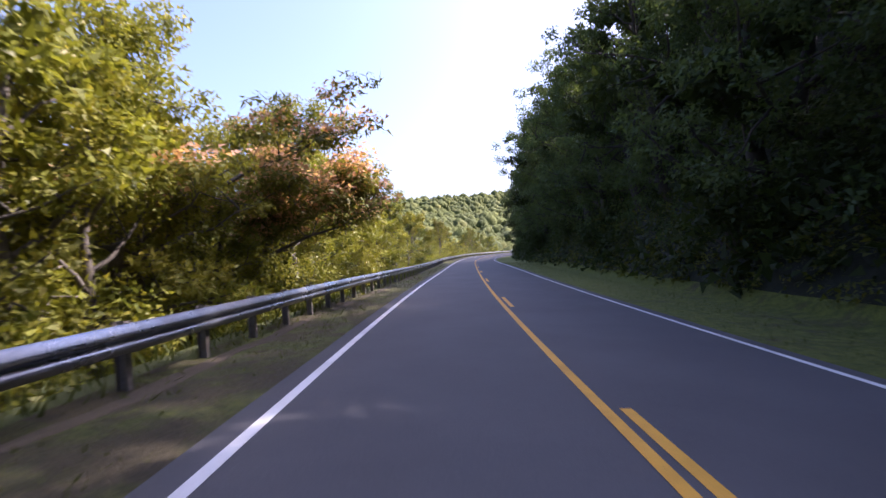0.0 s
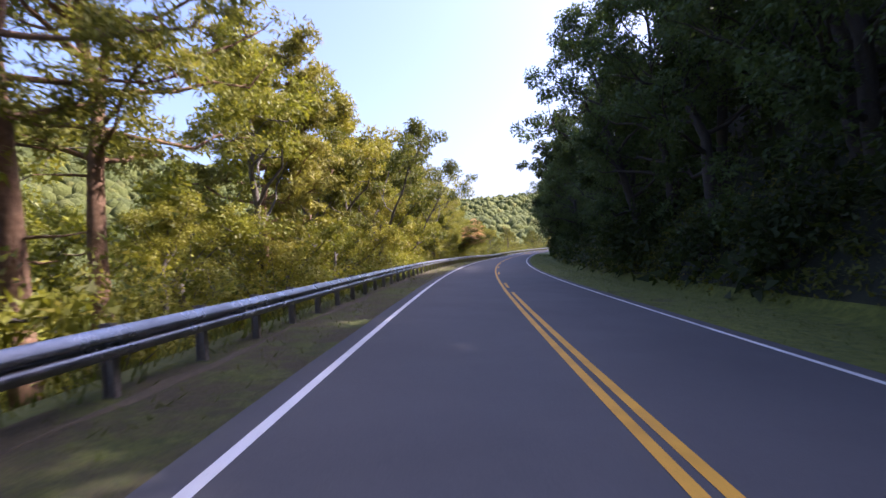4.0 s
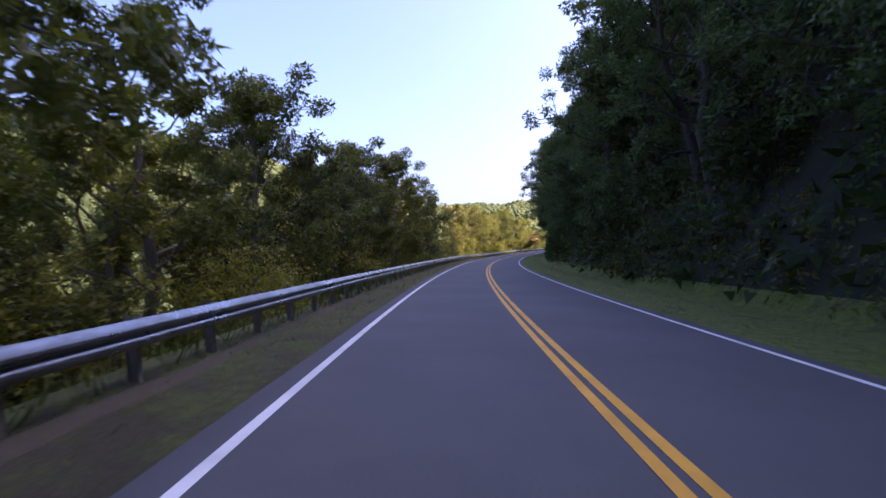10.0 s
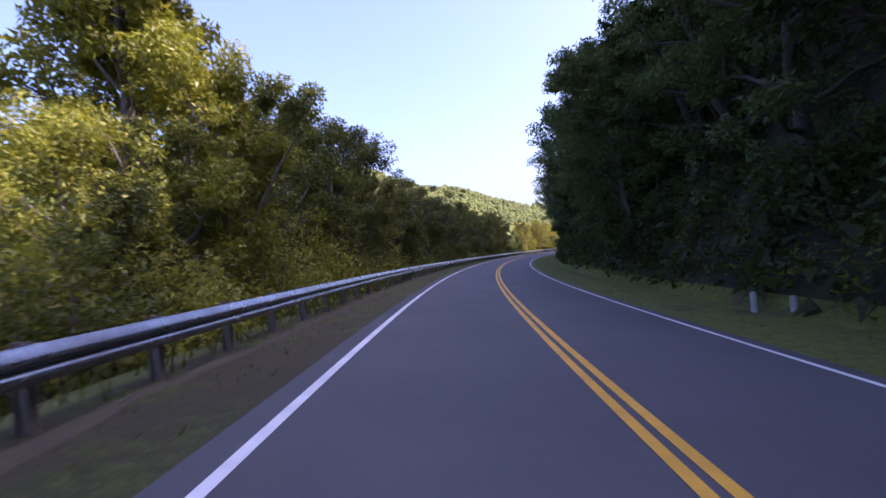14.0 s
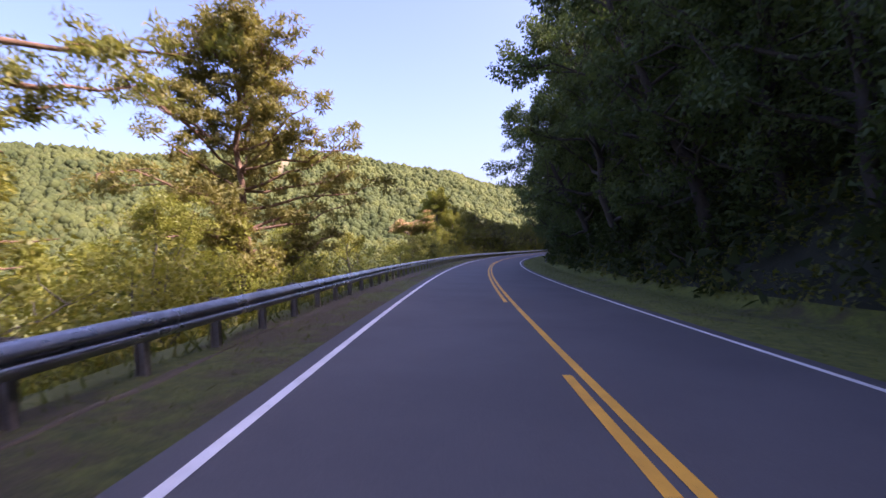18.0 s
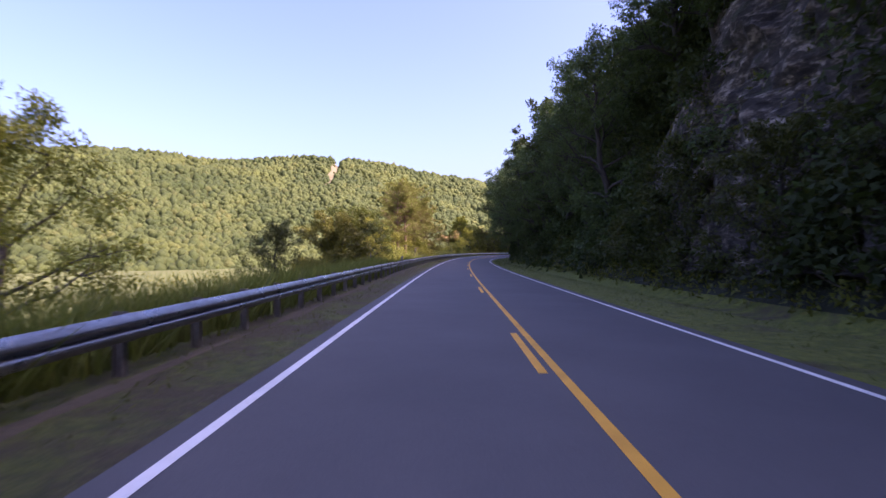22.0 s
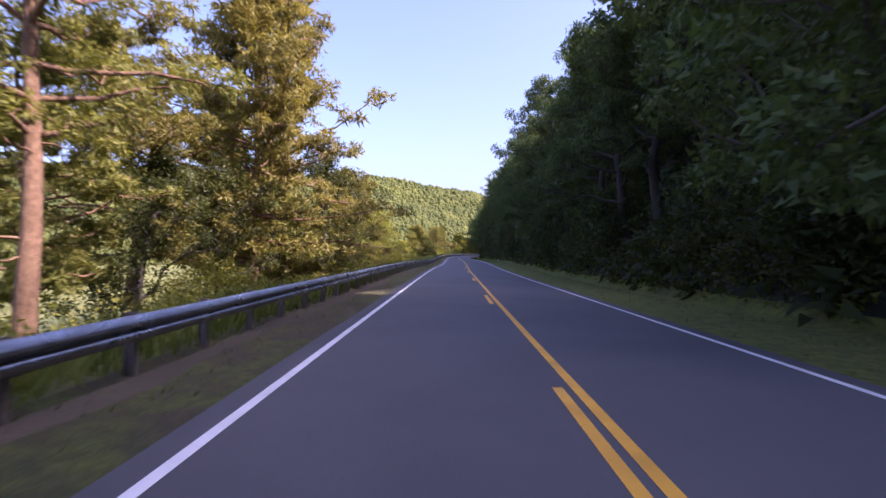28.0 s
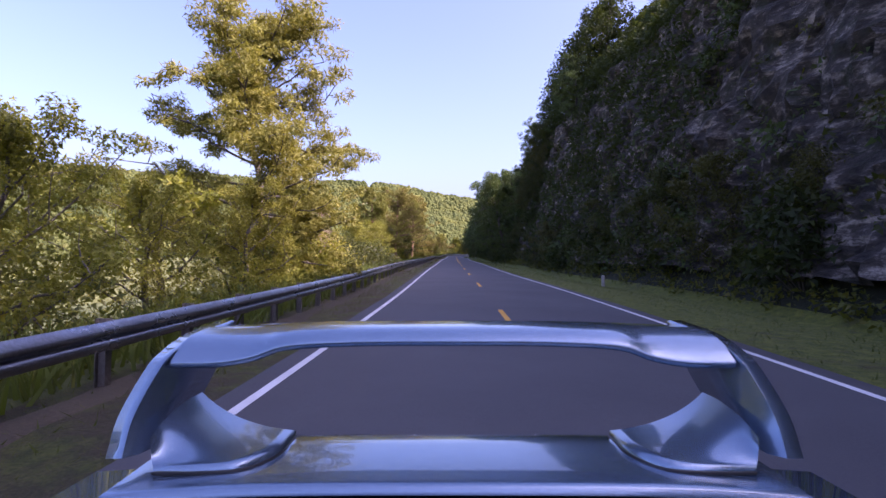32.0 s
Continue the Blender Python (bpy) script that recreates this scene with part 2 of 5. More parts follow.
TYRE = rough_material("tyre_rubber", 30, 3, (0.012,) * 3, (0.02,) * 3, (0.03,) * 3, 0.85, 0.2, 0.003)
TAIL_RED = material("red_lens", 0.12)[0]
TAIL_RED.node_tree.nodes["Principled BSDF"].inputs["Base Color"].default_value = (0.35, 0.01, 0.01, 1)
GLASS = material("tinted_glass", 0.05)[0]
GLASS.node_tree.nodes["Principled BSDF"].inputs["Base Color"].default_value = (0.01, 0.012, 0.014, 1)


# ---------------------------------------------------------------- mesh helpers
def mesh_of(name, verts, faces, mats, index=None, smooth=False):
    """A mesh from an N x 3 array and an M x k array of corners (k = 3 or 4)."""
    verts, faces = np.asarray(verts, float), np.asarray(faces, int)
    me = bpy.data.meshes.new(name)
    k = faces.shape[1]
    me.vertices.add(len(verts))
    me.vertices.foreach_set("co", verts.ravel())
    me.loops.add(faces.size)
    me.loops.foreach_set("vertex_index", faces.ravel())
    me.polygons.add(len(faces))
    me.polygons.foreach_set("loop_start", np.arange(len(faces)) * k)
    for m in mats if isinstance(mats, (list, tuple)) else [mats]:
        me.materials.append(m)
    if index is not None:
        me.polygons.foreach_set("material_index", np.asarray(index, int))
    me.polygons.foreach_set("use_smooth", np.full(len(faces), smooth))
    me.update(calc_edges=True)
    return me


def join(pieces):
    """Several (verts, faces) into one."""
    vs, fs, n = [], [], 0
    for v, f in pieces:
        vs.append(np.asarray(v, float))
        fs.append(np.asarray(f, int) + n)
        n += len(v)
    return np.concatenate(vs), np.concatenate(fs)


def sheet(rows, cols):
    """Corner numbers of a grid of rows x cols vertices."""
    i = np.arange(rows * cols).reshape(rows, cols)
    return np.stack([i[:-1, :-1], i[:-1, 1:], i[1:, 1:], i[1:, :-1]], -1).reshape(-1, 4)


def tube(points, radii, sides=6):
    """A tapered limb along points."""
    p = np.asarray(points, float)
    d = np.gradient(p, axis=0)
    d /= np.linalg.norm(d, axis=1)[:, None] + 1e-9
    ref = np.where(np.abs(d[:, 2:3]) < 0.9, [[0, 0, 1.0]], [[1.0, 0, 0]])
    a = np.cross(d, ref)
    a /= np.linalg.norm(a, axis=1)[:, None]
    b = np.cross(d, a)
    q = np.linspace(0, 2 * np.pi, sides, endpoint=False)
    r = np.asarray(radii, float)[:, None, None]
    v = p[:, None] + r * (np.cos(q)[None, :, None] * a[:, None] + np.sin(q)[None, :, None] * b[:, None])
    i = np.arange(len(p) * sides).reshape(len(p), sides)
    j = np.roll(i, -1, axis=1)
    f = np.stack([i[:-1], j[:-1], j[1:], i[1:]], -1).reshape(-1, 4)
    return v.reshape(-1, 3), f


def box(cx, cy, cz, sx, sy, sz):
    v = np.array([(x, y, z) for z in (-0.5, 0.5) for y in (-0.5, 0.5) for x in (-0.5, 0.5)]) * (sx, sy, sz) + (cx, cy, cz)
    return v, np.array([(0, 2, 3, 1), (4, 5, 7, 6), (0, 1, 5, 4), (2, 6, 7, 3), (0, 4, 6, 2), (1, 3, 7, 5)])


def part(name, mesh, parent, label=""):
    ob = new(name, mesh)
    ob.parent = parent
    return tagged(ob, label)


def unit(v):
    return v / (np.linalg.norm(v, axis=-1, keepdims=True) + 1e-9)


def leaves(rng, centres, radius, count, size, flat=0.7, up=0.5, slim=0.55, tri=False):
    """count leaves scattered about each centre: kites, or single triangles."""
    n = len(centres) * count
    c = np.repeat(centres, count, 0)
    r = np.repeat(np.broadcast_to(radius, len(centres)), count)[:, None]
    d = unit(rng.normal(size=(n, 3)))
    p = c + d * r * (rng.random((n, 1)) ** 0.45) * (1, 1, flat)
    nor = unit(d * 0.6 + rng.normal(size=(n, 3)) * 0.55 + (0, 0, up))
    a = unit(np.cross(nor, rng.normal(size=(n, 3))) + d * 0.5 - (0, 0, 0.15))
    b = unit(np.cross(nor, a))
    ln = size * (0.6 + 0.8 * rng.random((n, 1)))
    if tri:
        v = np.stack([p - b * ln * slim * 0.5, p + b * ln * slim * 0.5, p + a * ln], 1)
        return v.reshape(-1, 3), np.arange(n * 3).reshape(n, 3)
    v = np.stack([p, p + a * ln * 0.45 + b * ln * slim * 0.5, p + a * ln - nor * ln * 0.12, p + a * ln * 0.45 - b * ln * slim * 0.5], 1)
    return v.reshape(-1, 3), np.arange(n * 4).reshape(n, 4)


def rings(rng, start, way, length, rise, pieces=5, wob=0.06):
    """A bending limb: its points."""
    u = np.linspace(0, 1, pieces)[:, None]
    p = start + way * length * u + np.array([0, 0, 1.0]) * rise * u ** 2
    p[1:] += rng.normal(size=(pieces - 1, 3)) * wob * length * u[1:]
    return p


def thing(name, label, category, group="", kind=""):
    ob = new(name)
    ob.empty_display_size = 0.3
    return tagged(ob, label, category, group, kind)


PATTERNS = {}


def pattern(key, name, label, category, trunk, crown, extra=None):
    """Keeps the meshes of one kind of plant, by key."""
    PATTERNS[key] = (name, label, category, trunk, crown, extra)


def plant(key, m, label="", group=""):
    """Sets a plant of that kind at the pose m: an Empty at its foot with trunk and crown."""
    name, text, category, trunk, crown, extra = PATTERNS[key]
    ob = thing(name, label or text, category, group)
    part("trunk", trunk, ob)
    part("crown", crown, ob)
    if extra:
        part("blossom", extra, ob, "pink powder-puff blossom")
    ob.matrix_basis = m
    return ob


# ---------------------------------------------------------------- plants
def broadleaf(key, seed, high, spread, base, leaf, per, bark, foliage, name, label, stems=1, limbs=10, flat=0.7, droop=0.0, tri=False, twigs=3):
    rng = np.random.default_rng(seed)
    wood, ends, radii = [], [], []
    for k in range(stems):
        lean = rng.normal(size=3) * (0.05 if stems == 1 else 0.22)
        lean[2] = 0
        u = np.linspace(0, 1, 8)[:, None]
        tr = np.array([0, 0, 1.0]) * high * 0.86 * u + lean * high * u ** 1.3
        tr[1:, :2] += rng.normal(size=(7, 2)) * 0.012 * high
        r0 = (0.016 * high + 0.05) / math.sqrt(stems)
        wood.append(tube(tr, r0 * (1 - 0.85 * u[:, 0]) + 0.012, 7))
        for i in range(max(3, limbs // stems)):
            h = base + (1 - base) * (i + rng.random()) / max(3, limbs // stems)
            st = np.array([np.interp(h, u[:, 0], tr[:, c]) for c in range(3)])
            az = i * 2.4 + k * 2 + rng.random()
            shape = math.sin(math.pi * (0.22 + 0.74 * (h - base) / (1 - base))) ** 0.8
            ln = spread * (0.75 + 0.4 * rng.random()) * shape + 0.25
            el = math.radians(8 + 45 * h + rng.normal() * 8)
            way = np.array([math.cos(az) * math.cos(el), math.sin(az) * math.cos(el), math.sin(el)])
            lp = rings(rng, st, way, ln, ln * (0.15 - droop))
            lr = r0 * (1 - 0.8 * h) * 0.5 + 0.01
            wood.append(tube(lp, np.linspace(lr, 0.012, 5), 5))
            ends += [lp[-1], lp[3]]
            radii += [0.1 * spread + 0.28, 0.09 * spread + 0.26]
            if base < 0.1:
                ends += [lp[1], lp[2]]
                radii += [0.1 * spread + 0.25] * 2
            for j in range(twigs):
                q = 0.4 + 0.55 * rng.random()
                s2 = np.array([np.interp(q, np.linspace(0, 1, 5), lp[:, c]) for c in range(3)])
                w2 = unit(way + rng.normal(size=3) * 0.75)
                p2 = rings(rng, s2, w2, ln * 0.45, ln * (0.06 - droop * 0.6), 4)
                wood.append(tube(p2, np.linspace(lr * 0.45, 0.008, 4), 4))
                ends.append(p2[-1])
                radii.append(0.1 * spread + 0.22)
        ends.append(tr[-1])
        radii.append(0.14 * spread + 0.3)
    v, f = join(wood)
    tm = mesh_of(key + "_trunk", v, f, bark, smooth=True)
    v, f = leaves(rng, np.array(ends), np.array(radii), per, leaf, flat, tri=tri)
    pattern(key, name, label, "tree", tm, mesh_of(key + "_crown", v, f, foliage))


def pine(key, seed, high, spread, base, bark, foliage, label, per=300, needle=0.18, dead=4, whorls=11, size=0.56, open_top=0.5, arms=3, sprays=(0.55, 0.75, 0.9, 1.0)):
    rng = np.random.default_rng(seed)
    u = np.linspace(0, 1, 9)[:, None]
    bend = rng.normal(size=3) * 0.04
    bend[2] = 0
    tr = np.array([0, 0, 1.0]) * high * 0.97 * u + bend * high * u ** 2
    tr[1:, :2] += rng.normal(size=(8, 2)) * 0.008 * high
    r0 = 0.013 * high + 0.05
    wood, ends, radii = [tube(tr, r0 * (1 - 0.86 * u[:, 0]) + 0.012, 8)], [], []

    def at(h):
        return np.array([np.interp(h, u[:, 0], tr[:, c]) for c in range(3)])
    for i in range(dead):
        az = rng.random() * 6.28
        way = np.array([math.cos(az), math.sin(az), 0.1])
        p = rings(rng, at(base * (0.3 + 0.7 * rng.random())), way, 0.5 + 0.9 * rng.random(), -0.1, 4)
        wood.append(tube(p, np.linspace(0.035, 0.008, 4), 4))
    for i in range(whorls):
        h = base + (0.97 - base) * i / (whorls - 1)
        for j in range(arms):
            az = i * 1.9 + j * 2.1 + rng.random() * 0.8
            frac = (h - base) / (1 - base)
            ln = spread * (0.62 + 0.46 * rng.random()) * (1.05 - open_top * frac ** 1.3) * (0.55 + 0.45 * min(1, frac * 4))
            el = math.radians(-4 + 35 * frac + rng.normal() * 9)
            way = np.array([math.cos(az) * math.cos(el), math.sin(az) * math.cos(el), math.sin(el)])
            lp = rings(rng, at(h), way, ln, ln * 0.16, 6, 0.05)
            wood.append(tube(lp, np.linspace(0.02 + r0 * 0.32 * (1 - 0.6 * h), 0.018, 6), 5))
            for q in sprays:
                s2 = np.array([np.interp(q, np.linspace(0, 1, 6), lp[:, c]) for c in range(3)])
                e2 = s2 + np.clip(rng.normal(size=3), -1.4, 1.4) * (0.1 * ln, 0.1 * ln, 0.05 * ln) + (0, 0, 0.1)
                wood.append(tube(np.stack([s2, (s2 + e2) / 2 + (0, 0, 0.04), e2]), (0.024, 0.018, 0.01), 3))
                ends.append(e2)
                radii.append(size * (0.8 + 0.5 * rng.random()))
    ends.append(tr[-1])
    radii.append(size)
    v, f = join(wood)
    tm = mesh_of(key + "_trunk", v, f, bark, smooth=True)
    r4 = np.repeat(np.array(radii), 4)
    c4 = np.repeat(np.array(ends), 4, 0) + np.clip(rng.normal(size=(len(r4), 3)), -1.5, 1.5) * r4[:, None] * (0.62, 0.62, 0.3)
    v, f = leaves(rng, c4, r4 * 0.5, per // 4, needle, 0.5, 0.7, 0.34, tri=True)
    pattern(key, "pine_tree", label, "tree", tm, mesh_of(key + "_crown", v, f, foliage))


def silk_tree(key, seed, high, spread, per=160, bloom=0.9, splay=0.62, fork=0.0):
    """Flat layered crown on spreading stems, with pink blossom on top. fork: height of the one trunk below them."""
    rng = np.random.default_rng(seed)
    wood, ends = [], []
    head = np.array([0, 0, fork])
    if fork:
        wood.append(tube(np.stack([head * 0, head * 0.5 + (0.08, 0.04, 0), head]), (0.15, 0.12, 0.11), 7))
    for k in range(5):
        az = k * 1.3 + rng.random() * 0.5
        way = unit(np.array([math.cos(az) * splay, math.sin(az) * splay, 1.0]))
        st = rings(rng, head, way, (high - fork) * 0.62, 0, 6, 0.03)
        wood.append(tube(st, np.linspace(0.08 if fork else 0.13, 0.05, 6), 7))
        for i in range(6):
            a2 = az + rng.normal() * 1.1
            s2 = st[3 + i % 3]
            ln = spread * (0.45 + 0.6 * rng.random())
            w2 = unit(np.array([math.cos(a2), math.sin(a2), 0.35 + 0.4 * rng.random()]))
            lp = rings(rng, s2, w2, ln, -0.1 * ln, 6, 0.04)
            wood.append(tube(lp, np.linspace(0.05, 0.012, 6), 5))
            ends += [lp[3], lp[4], lp[5]]
            for j in range(3):
                w3 = unit(w2 + rng.normal(size=3) * (0.9, 0.9, 0.2))
                p3 = rings(rng, lp[2 + j], w3, ln * 0.45, 0, 4)
                wood.append(tube(p3, np.linspace(0.02, 0.006, 4), 4))
                ends += [p3[-1], p3[2]]
    ends = np.array(ends)
    v, f = join(wood)
    tm = mesh_of(key + "_trunk", v, f, BARK_GREY, smooth=True)
    v, f = leaves(rng, ends, 0.62, per, 0.17, 0.32, 1.2, 0.4, True)
    cm = mesh_of(key + "_crown", v, f, FERNY)
    tips = ends + (0, 0, 0.2)
    v, f = leaves(rng, tips[rng.random(len(tips)) < bloom], 0.6, 60, 0.11, 0.3, 1.2, 0.9, True)
    pattern(key, "silk_tree", "spreading silk tree with feathery leaves and pink blossom", "tree", tm, cm,
            mesh_of(key + "_blossom", v, f, BLOSSOM))


def dead_tree(key, seed, high):
    """A slender trunk with thin drooping limbs and a haze of fine twigs."""
    rng = np.random.default_rng(seed)
    u = np.linspace(0, 1, 9)[:, None]
    tr = np.array([0.1, 0.04, 0.95]) * high * u
    tr[1:, :2] += rng.normal(size=(8, 2)) * 0.02 * high
    wood, fine = [tube(tr, 0.085 * (1 - 0.85 * u[:, 0]) + 0.008, 6)], []
    for i in range(22):
        h = 0.38 + 0.6 * (i + rng.random()) / 22
        az = i * 2.4 + rng.random()
        way = np.array([math.cos(az), math.sin(az), 0.55])
        ln = (1.75 - 1.1 * h) * (0.7 + 0.5 * rng.random()) * high / 6.5
        lp = rings(rng, np.array([np.interp(h, u[:, 0], tr[:, c]) for c in range(3)]), unit(way), ln, -0.25 * ln, 6, 0.05)
        wood.append(tube(lp, np.linspace(0.026, 0.006, 6), 4))
        for j in range(7):
            p2 = rings(rng, lp[1 + j % 5], unit(way + rng.normal(size=3) * 0.8), ln * 0.5, -0.3 * ln * rng.random(), 4, 0.08)
            wood.append(tube(p2, np.linspace(0.009, 0.004, 4), 3))
            for k in range(5):
                p3 = rings(rng, p2[1 + k % 3], unit(rng.normal(size=3) - (0, 0, 0.7)), 0.22 + 0.2 * rng.random(), -0.08, 3, 0.1)
                wood.append(tube(p3, (0.004, 0.0035, 0.003), 3))
                fine.append(p3[-1])
    v, f = join(wood)
    tm = mesh_of(key + "_trunk", v, f, BARK_PALE, smooth=True)
    v, f = leaves(rng, np.array(fine), 0.16, 9, 0.055, 1.0, 0.0, 0.5, True)
    pattern(key, "dead_tree", "small dying tree with thin pinkish-brown twigs", "tree", tm, mesh_of(key + "_crown", v, f, DEAD_LEAF))


def shrub(key, seed, high, spread, leaf, per, foliage, label, lumps=34, name="shrub", tri=False):
    rng = np.random.default_rng(seed)
    wood, ends = [], []
    for i in range(lumps):
        az, q = rng.random() * 6.28, math.sqrt(rng.random())
        top = np.array([math.cos(az) * q * spread, math.sin(az) * q * spread,
                        high * (0.25 + 0.75 * rng.random()) * (1 - 0.55 * q * q)])
        foot = np.array([top[0] * 0.25, top[1] * 0.25, -0.15])
        mid = (top + foot) / 2 + rng.normal(size=3) * 0.1
        if i % 2 == 0:
            wood.append(tube(np.stack([foot, mid, top]), (0.03, 0.022, 0.008), 4))
        ends.append(top)
    v, f = join(wood)
    tm = mesh_of(key + "_trunk", v, f, BARK_GREY, smooth=True)
    v, f = leaves(rng, np.array(ends), 0.3 * min(spread, high) + 0.12, per, leaf, 0.8, 0.6, 0.6, tri)
    v[:, 2] = np.maximum(v[:, 2], -0.1)
    pattern(key, name, label, "shrub", tm, mesh_of(key + "_crown", v, f, foliage))


shrub("mound", 68, 3.9, 4.2, 0.15, 130, LEAF_SHADE, "large dense round bush spilling over the guardrail", lumps=170, tri=True)
broadleaf("round", 29, 5.0, 2.3, 0.05, 0.14, 220, BARK_DARK, LEAF, "broadleaf_tree", "small dense round-headed tree behind the guardrail", limbs=20, tri=True)
broadleaf("oak1", 11, 10.0, 3.7, 0.24, 0.16, 300, BARK_GREY, LEAF, "broadleaf_tree", "broad green tree with sunlit crown beside the guardrail", limbs=12, tri=True)
broadleaf("oak2", 12, 11.0, 3.4, 0.2, 0.16, 300, BARK_GREY, LEAF, "broadleaf_tree", "tall leafy green tree on the river side", limbs=13, tri=True)
broadleaf("oak3", 13, 9.0, 3.2, 0.18, 0.15, 230, BARK_GREY, LEAF_LIGHT, "broadleaf_tree", "yellow-green sunlit leafy tree beside the guardrail", limbs=12, tri=True)
broadleaf("full", 26, 9.0, 3.0, 0.04, 0.15, 115, BARK_DARK, LEAF_SHADE, "broadleaf_tree", "dense leafy tree with foliage down to the grass", limbs=17, tri=True)
broadleaf("light", 27, 8.0, 3.0, 0.04, 0.125, 165, BARK_GREY, LEAF_LIGHT, "broadleaf_tree", "dense lime-green tree with foliage down to the ground", limbs=16, tri=True)
broadleaf("multi", 14, 10.0, 3.2, 0.33, 0.16, 180, BARK_GREY, LEAF, "broadleaf_tree", "several-stemmed tree with an airy green crown", stems=3, limbs=15, tri=True)
broadleaf("sparse", 15, 11.0, 3.4, 0.35, 0.16, 105, BARK_GREY, LEAF_LIGHT, "broadleaf_tree", "slender tree with thin drooping foliage", stems=2, limbs=14, droop=0.16, tri=True)
broadleaf("poplar", 16, 12.0, 2.6, 0.12, 0.17, 190, BARK_GREY, LEAF_LIGHT, "poplar_tree", "narrow upright tree with pale yellow-green leaves", limbs=16, tri=True)
broadleaf("sapling", 17, 5.0, 1.7, 0.12, 0.17, 70, BARK_GREY, LEAF_LIGHT, "sapling", "young leafy tree in the roadside scrub", limbs=9, twigs=2, tri=True)
broadleaf("wood1", 18, 10.0, 3.6, 0.15, 0.19, 135, BARK_GREY, LEAF, "broadleaf_tree", "leafy green tree in the wood behind the guardrail", limbs=11, tri=True)
broadleaf("wood2", 19, 9.0, 3.3, 0.12, 0.19, 135, BARK_GREY, LEAF_LIGHT, "broadleaf_tree", "light green tree in the wood behind the guardrail", limbs=11, tri=True)
broadleaf("dark1", 21, 13.0, 3.9, 0.12, 0.34, 72, BARK_DARK, LEAF_BANK_SHADE, "woodland_tree", "woodland tree with shade-darkened leaves on the shaded bank", limbs=12, tri=True)
broadleaf("dark2", 22, 12.0, 3.5, 0.08, 0.32, 72, BARK_DARK, LEAF_BANK_SHADE, "woodland_tree", "dense woodland tree with shade-darkened leaves on the steep bank", limbs=12, tri=True)
broadleaf("dark3", 23, 14.0, 3.4, 0.22, 0.33, 70, BARK_DARK, LEAF_BANK_SHADE, "woodland_tree", "tall woodland tree with a bare lower trunk", limbs=12, tri=True)
broadleaf("edge1", 81, 14.0, 4.2, 0.1, 0.19, 135, BARK_DARK, LEAF_WOOD, "woodland_tree", "full dark green tree at the edge of the wood", limbs=20, tri=True, twigs=4)
broadleaf("edge2", 82, 14.5, 3.9, 0.16, 0.2, 130, BARK_DARK, LEAF_WOOD, "woodland_tree", "tall leafy tree leaning out over the shaded verge", limbs=18, tri=True, twigs=4)
broadleaf("edge3", 83, 13.0, 4.5, 0.06, 0.18, 130, BARK_DARK, LEAF_WOOD, "woodland_tree", "broad tree with layered foliage down to the verge", limbs=22, tri=True, twigs=3)
broadleaf("crest", 25, 12.0, 3.9, 0.12, 0.85, 26, BARK_DARK, LEAF_BANK_SHADE, "woodland_tree", "tree high on the bank that helps block the sun", limbs=9, tri=True, twigs=1)
broadleaf("sycamore", 24, 15.0, 5.2, 0.09, 0.22, 170, BARK_GREY, LEAF_PLANE, "sycamore_tree", "large leafy tree overhanging the grass verge", limbs=30, tri=True, twigs=4)
pine("pine1", 31, 12.0, 3.7, 0.4, BARK_PINE, NEEDLE, "tall pine with orange-brown bark and open crown", sprays=(0.4, 0.58, 0.75, 0.9, 1.0), per=150, size=0.5, needle=0.15)
pine("pine2", 32, 10.0, 3.5, 0.28, BARK_PINE, NEEDLE, "round-crowned pine with reddish trunk", open_top=0.35, per=200, size=0.48, arms=4, sprays=(0.4, 0.58, 0.75, 0.9, 1.0))
pine("pine3", 33, 11.5, 4.0, 0.34, BARK_PINE, NEEDLE_BROWN, "bronze-tinted pine with wide irregular branches", per=170, open_top=0.62, arms=4, size=0.5, needle=0.15, sprays=(0.35, 0.55, 0.72, 0.88, 1.0))
pine("pine4", 34, 13.0, 3.4, 0.45, BARK_GREY, NEEDLE, "dark-trunked pine with sparse upper branches", per=160, dead=8)
pine("spruce", 35, 12.0, 5.6, 0.2, BARK_GREY, NEEDLE, "large old evergreen with long low branches", per=330, open_top=0.62, whorls=14, size=0.78, arms=4, sprays=(0.35, 0.52, 0.68, 0.84, 1.0))
pine("pine5", 36, 8.2, 4.4, 0.06, BARK_GREY, NEEDLE, "bushy dense pine standing alone above the meadow", per=330, size=0.62, whorls=12, open_top=0.72, needle=0.16, arms=6, sprays=(0.25, 0.45, 0.64, 0.82, 1.0))
pine("pine6", 37, 11.0, 5.6, 0.2, BARK_PINE, NEEDLE_BROWN, "wide spreading pine with long open branches", open_top=0.74, per=230, size=0.58, whorls=12, arms=5, sprays=(0.28, 0.48, 0.66, 0.84, 1.0))
dead_tree("bare", 28, 6.5)
silk_tree("silk1", 41, 6.8, 4.0, 95, 0.95)
silk_tree("silk2", 42, 8.0, 1.9, 80, 0.4, 0.55, 3.3)
shrub("bush1", 51, 1.9, 1.5, 0.105, 90, LEAF_LIGHT, "sunlit leafy shrub behind the guardrail", tri=True)
shrub("bush2", 52, 2.4, 1.4, 0.105, 90, LEAF, "green roadside shrub behind the guardrail", tri=True)
shrub("bush3", 53, 1.4, 1.5, 0.15, 44, LEAF, "low spreading green bush beside the road", tri=True)
shrub("bush4", 54, 2.0, 1.8, 0.26, 36, LEAF_BANK_SHADE, "undergrowth bush with shade-darkened leaves on the shaded bank", tri=True)
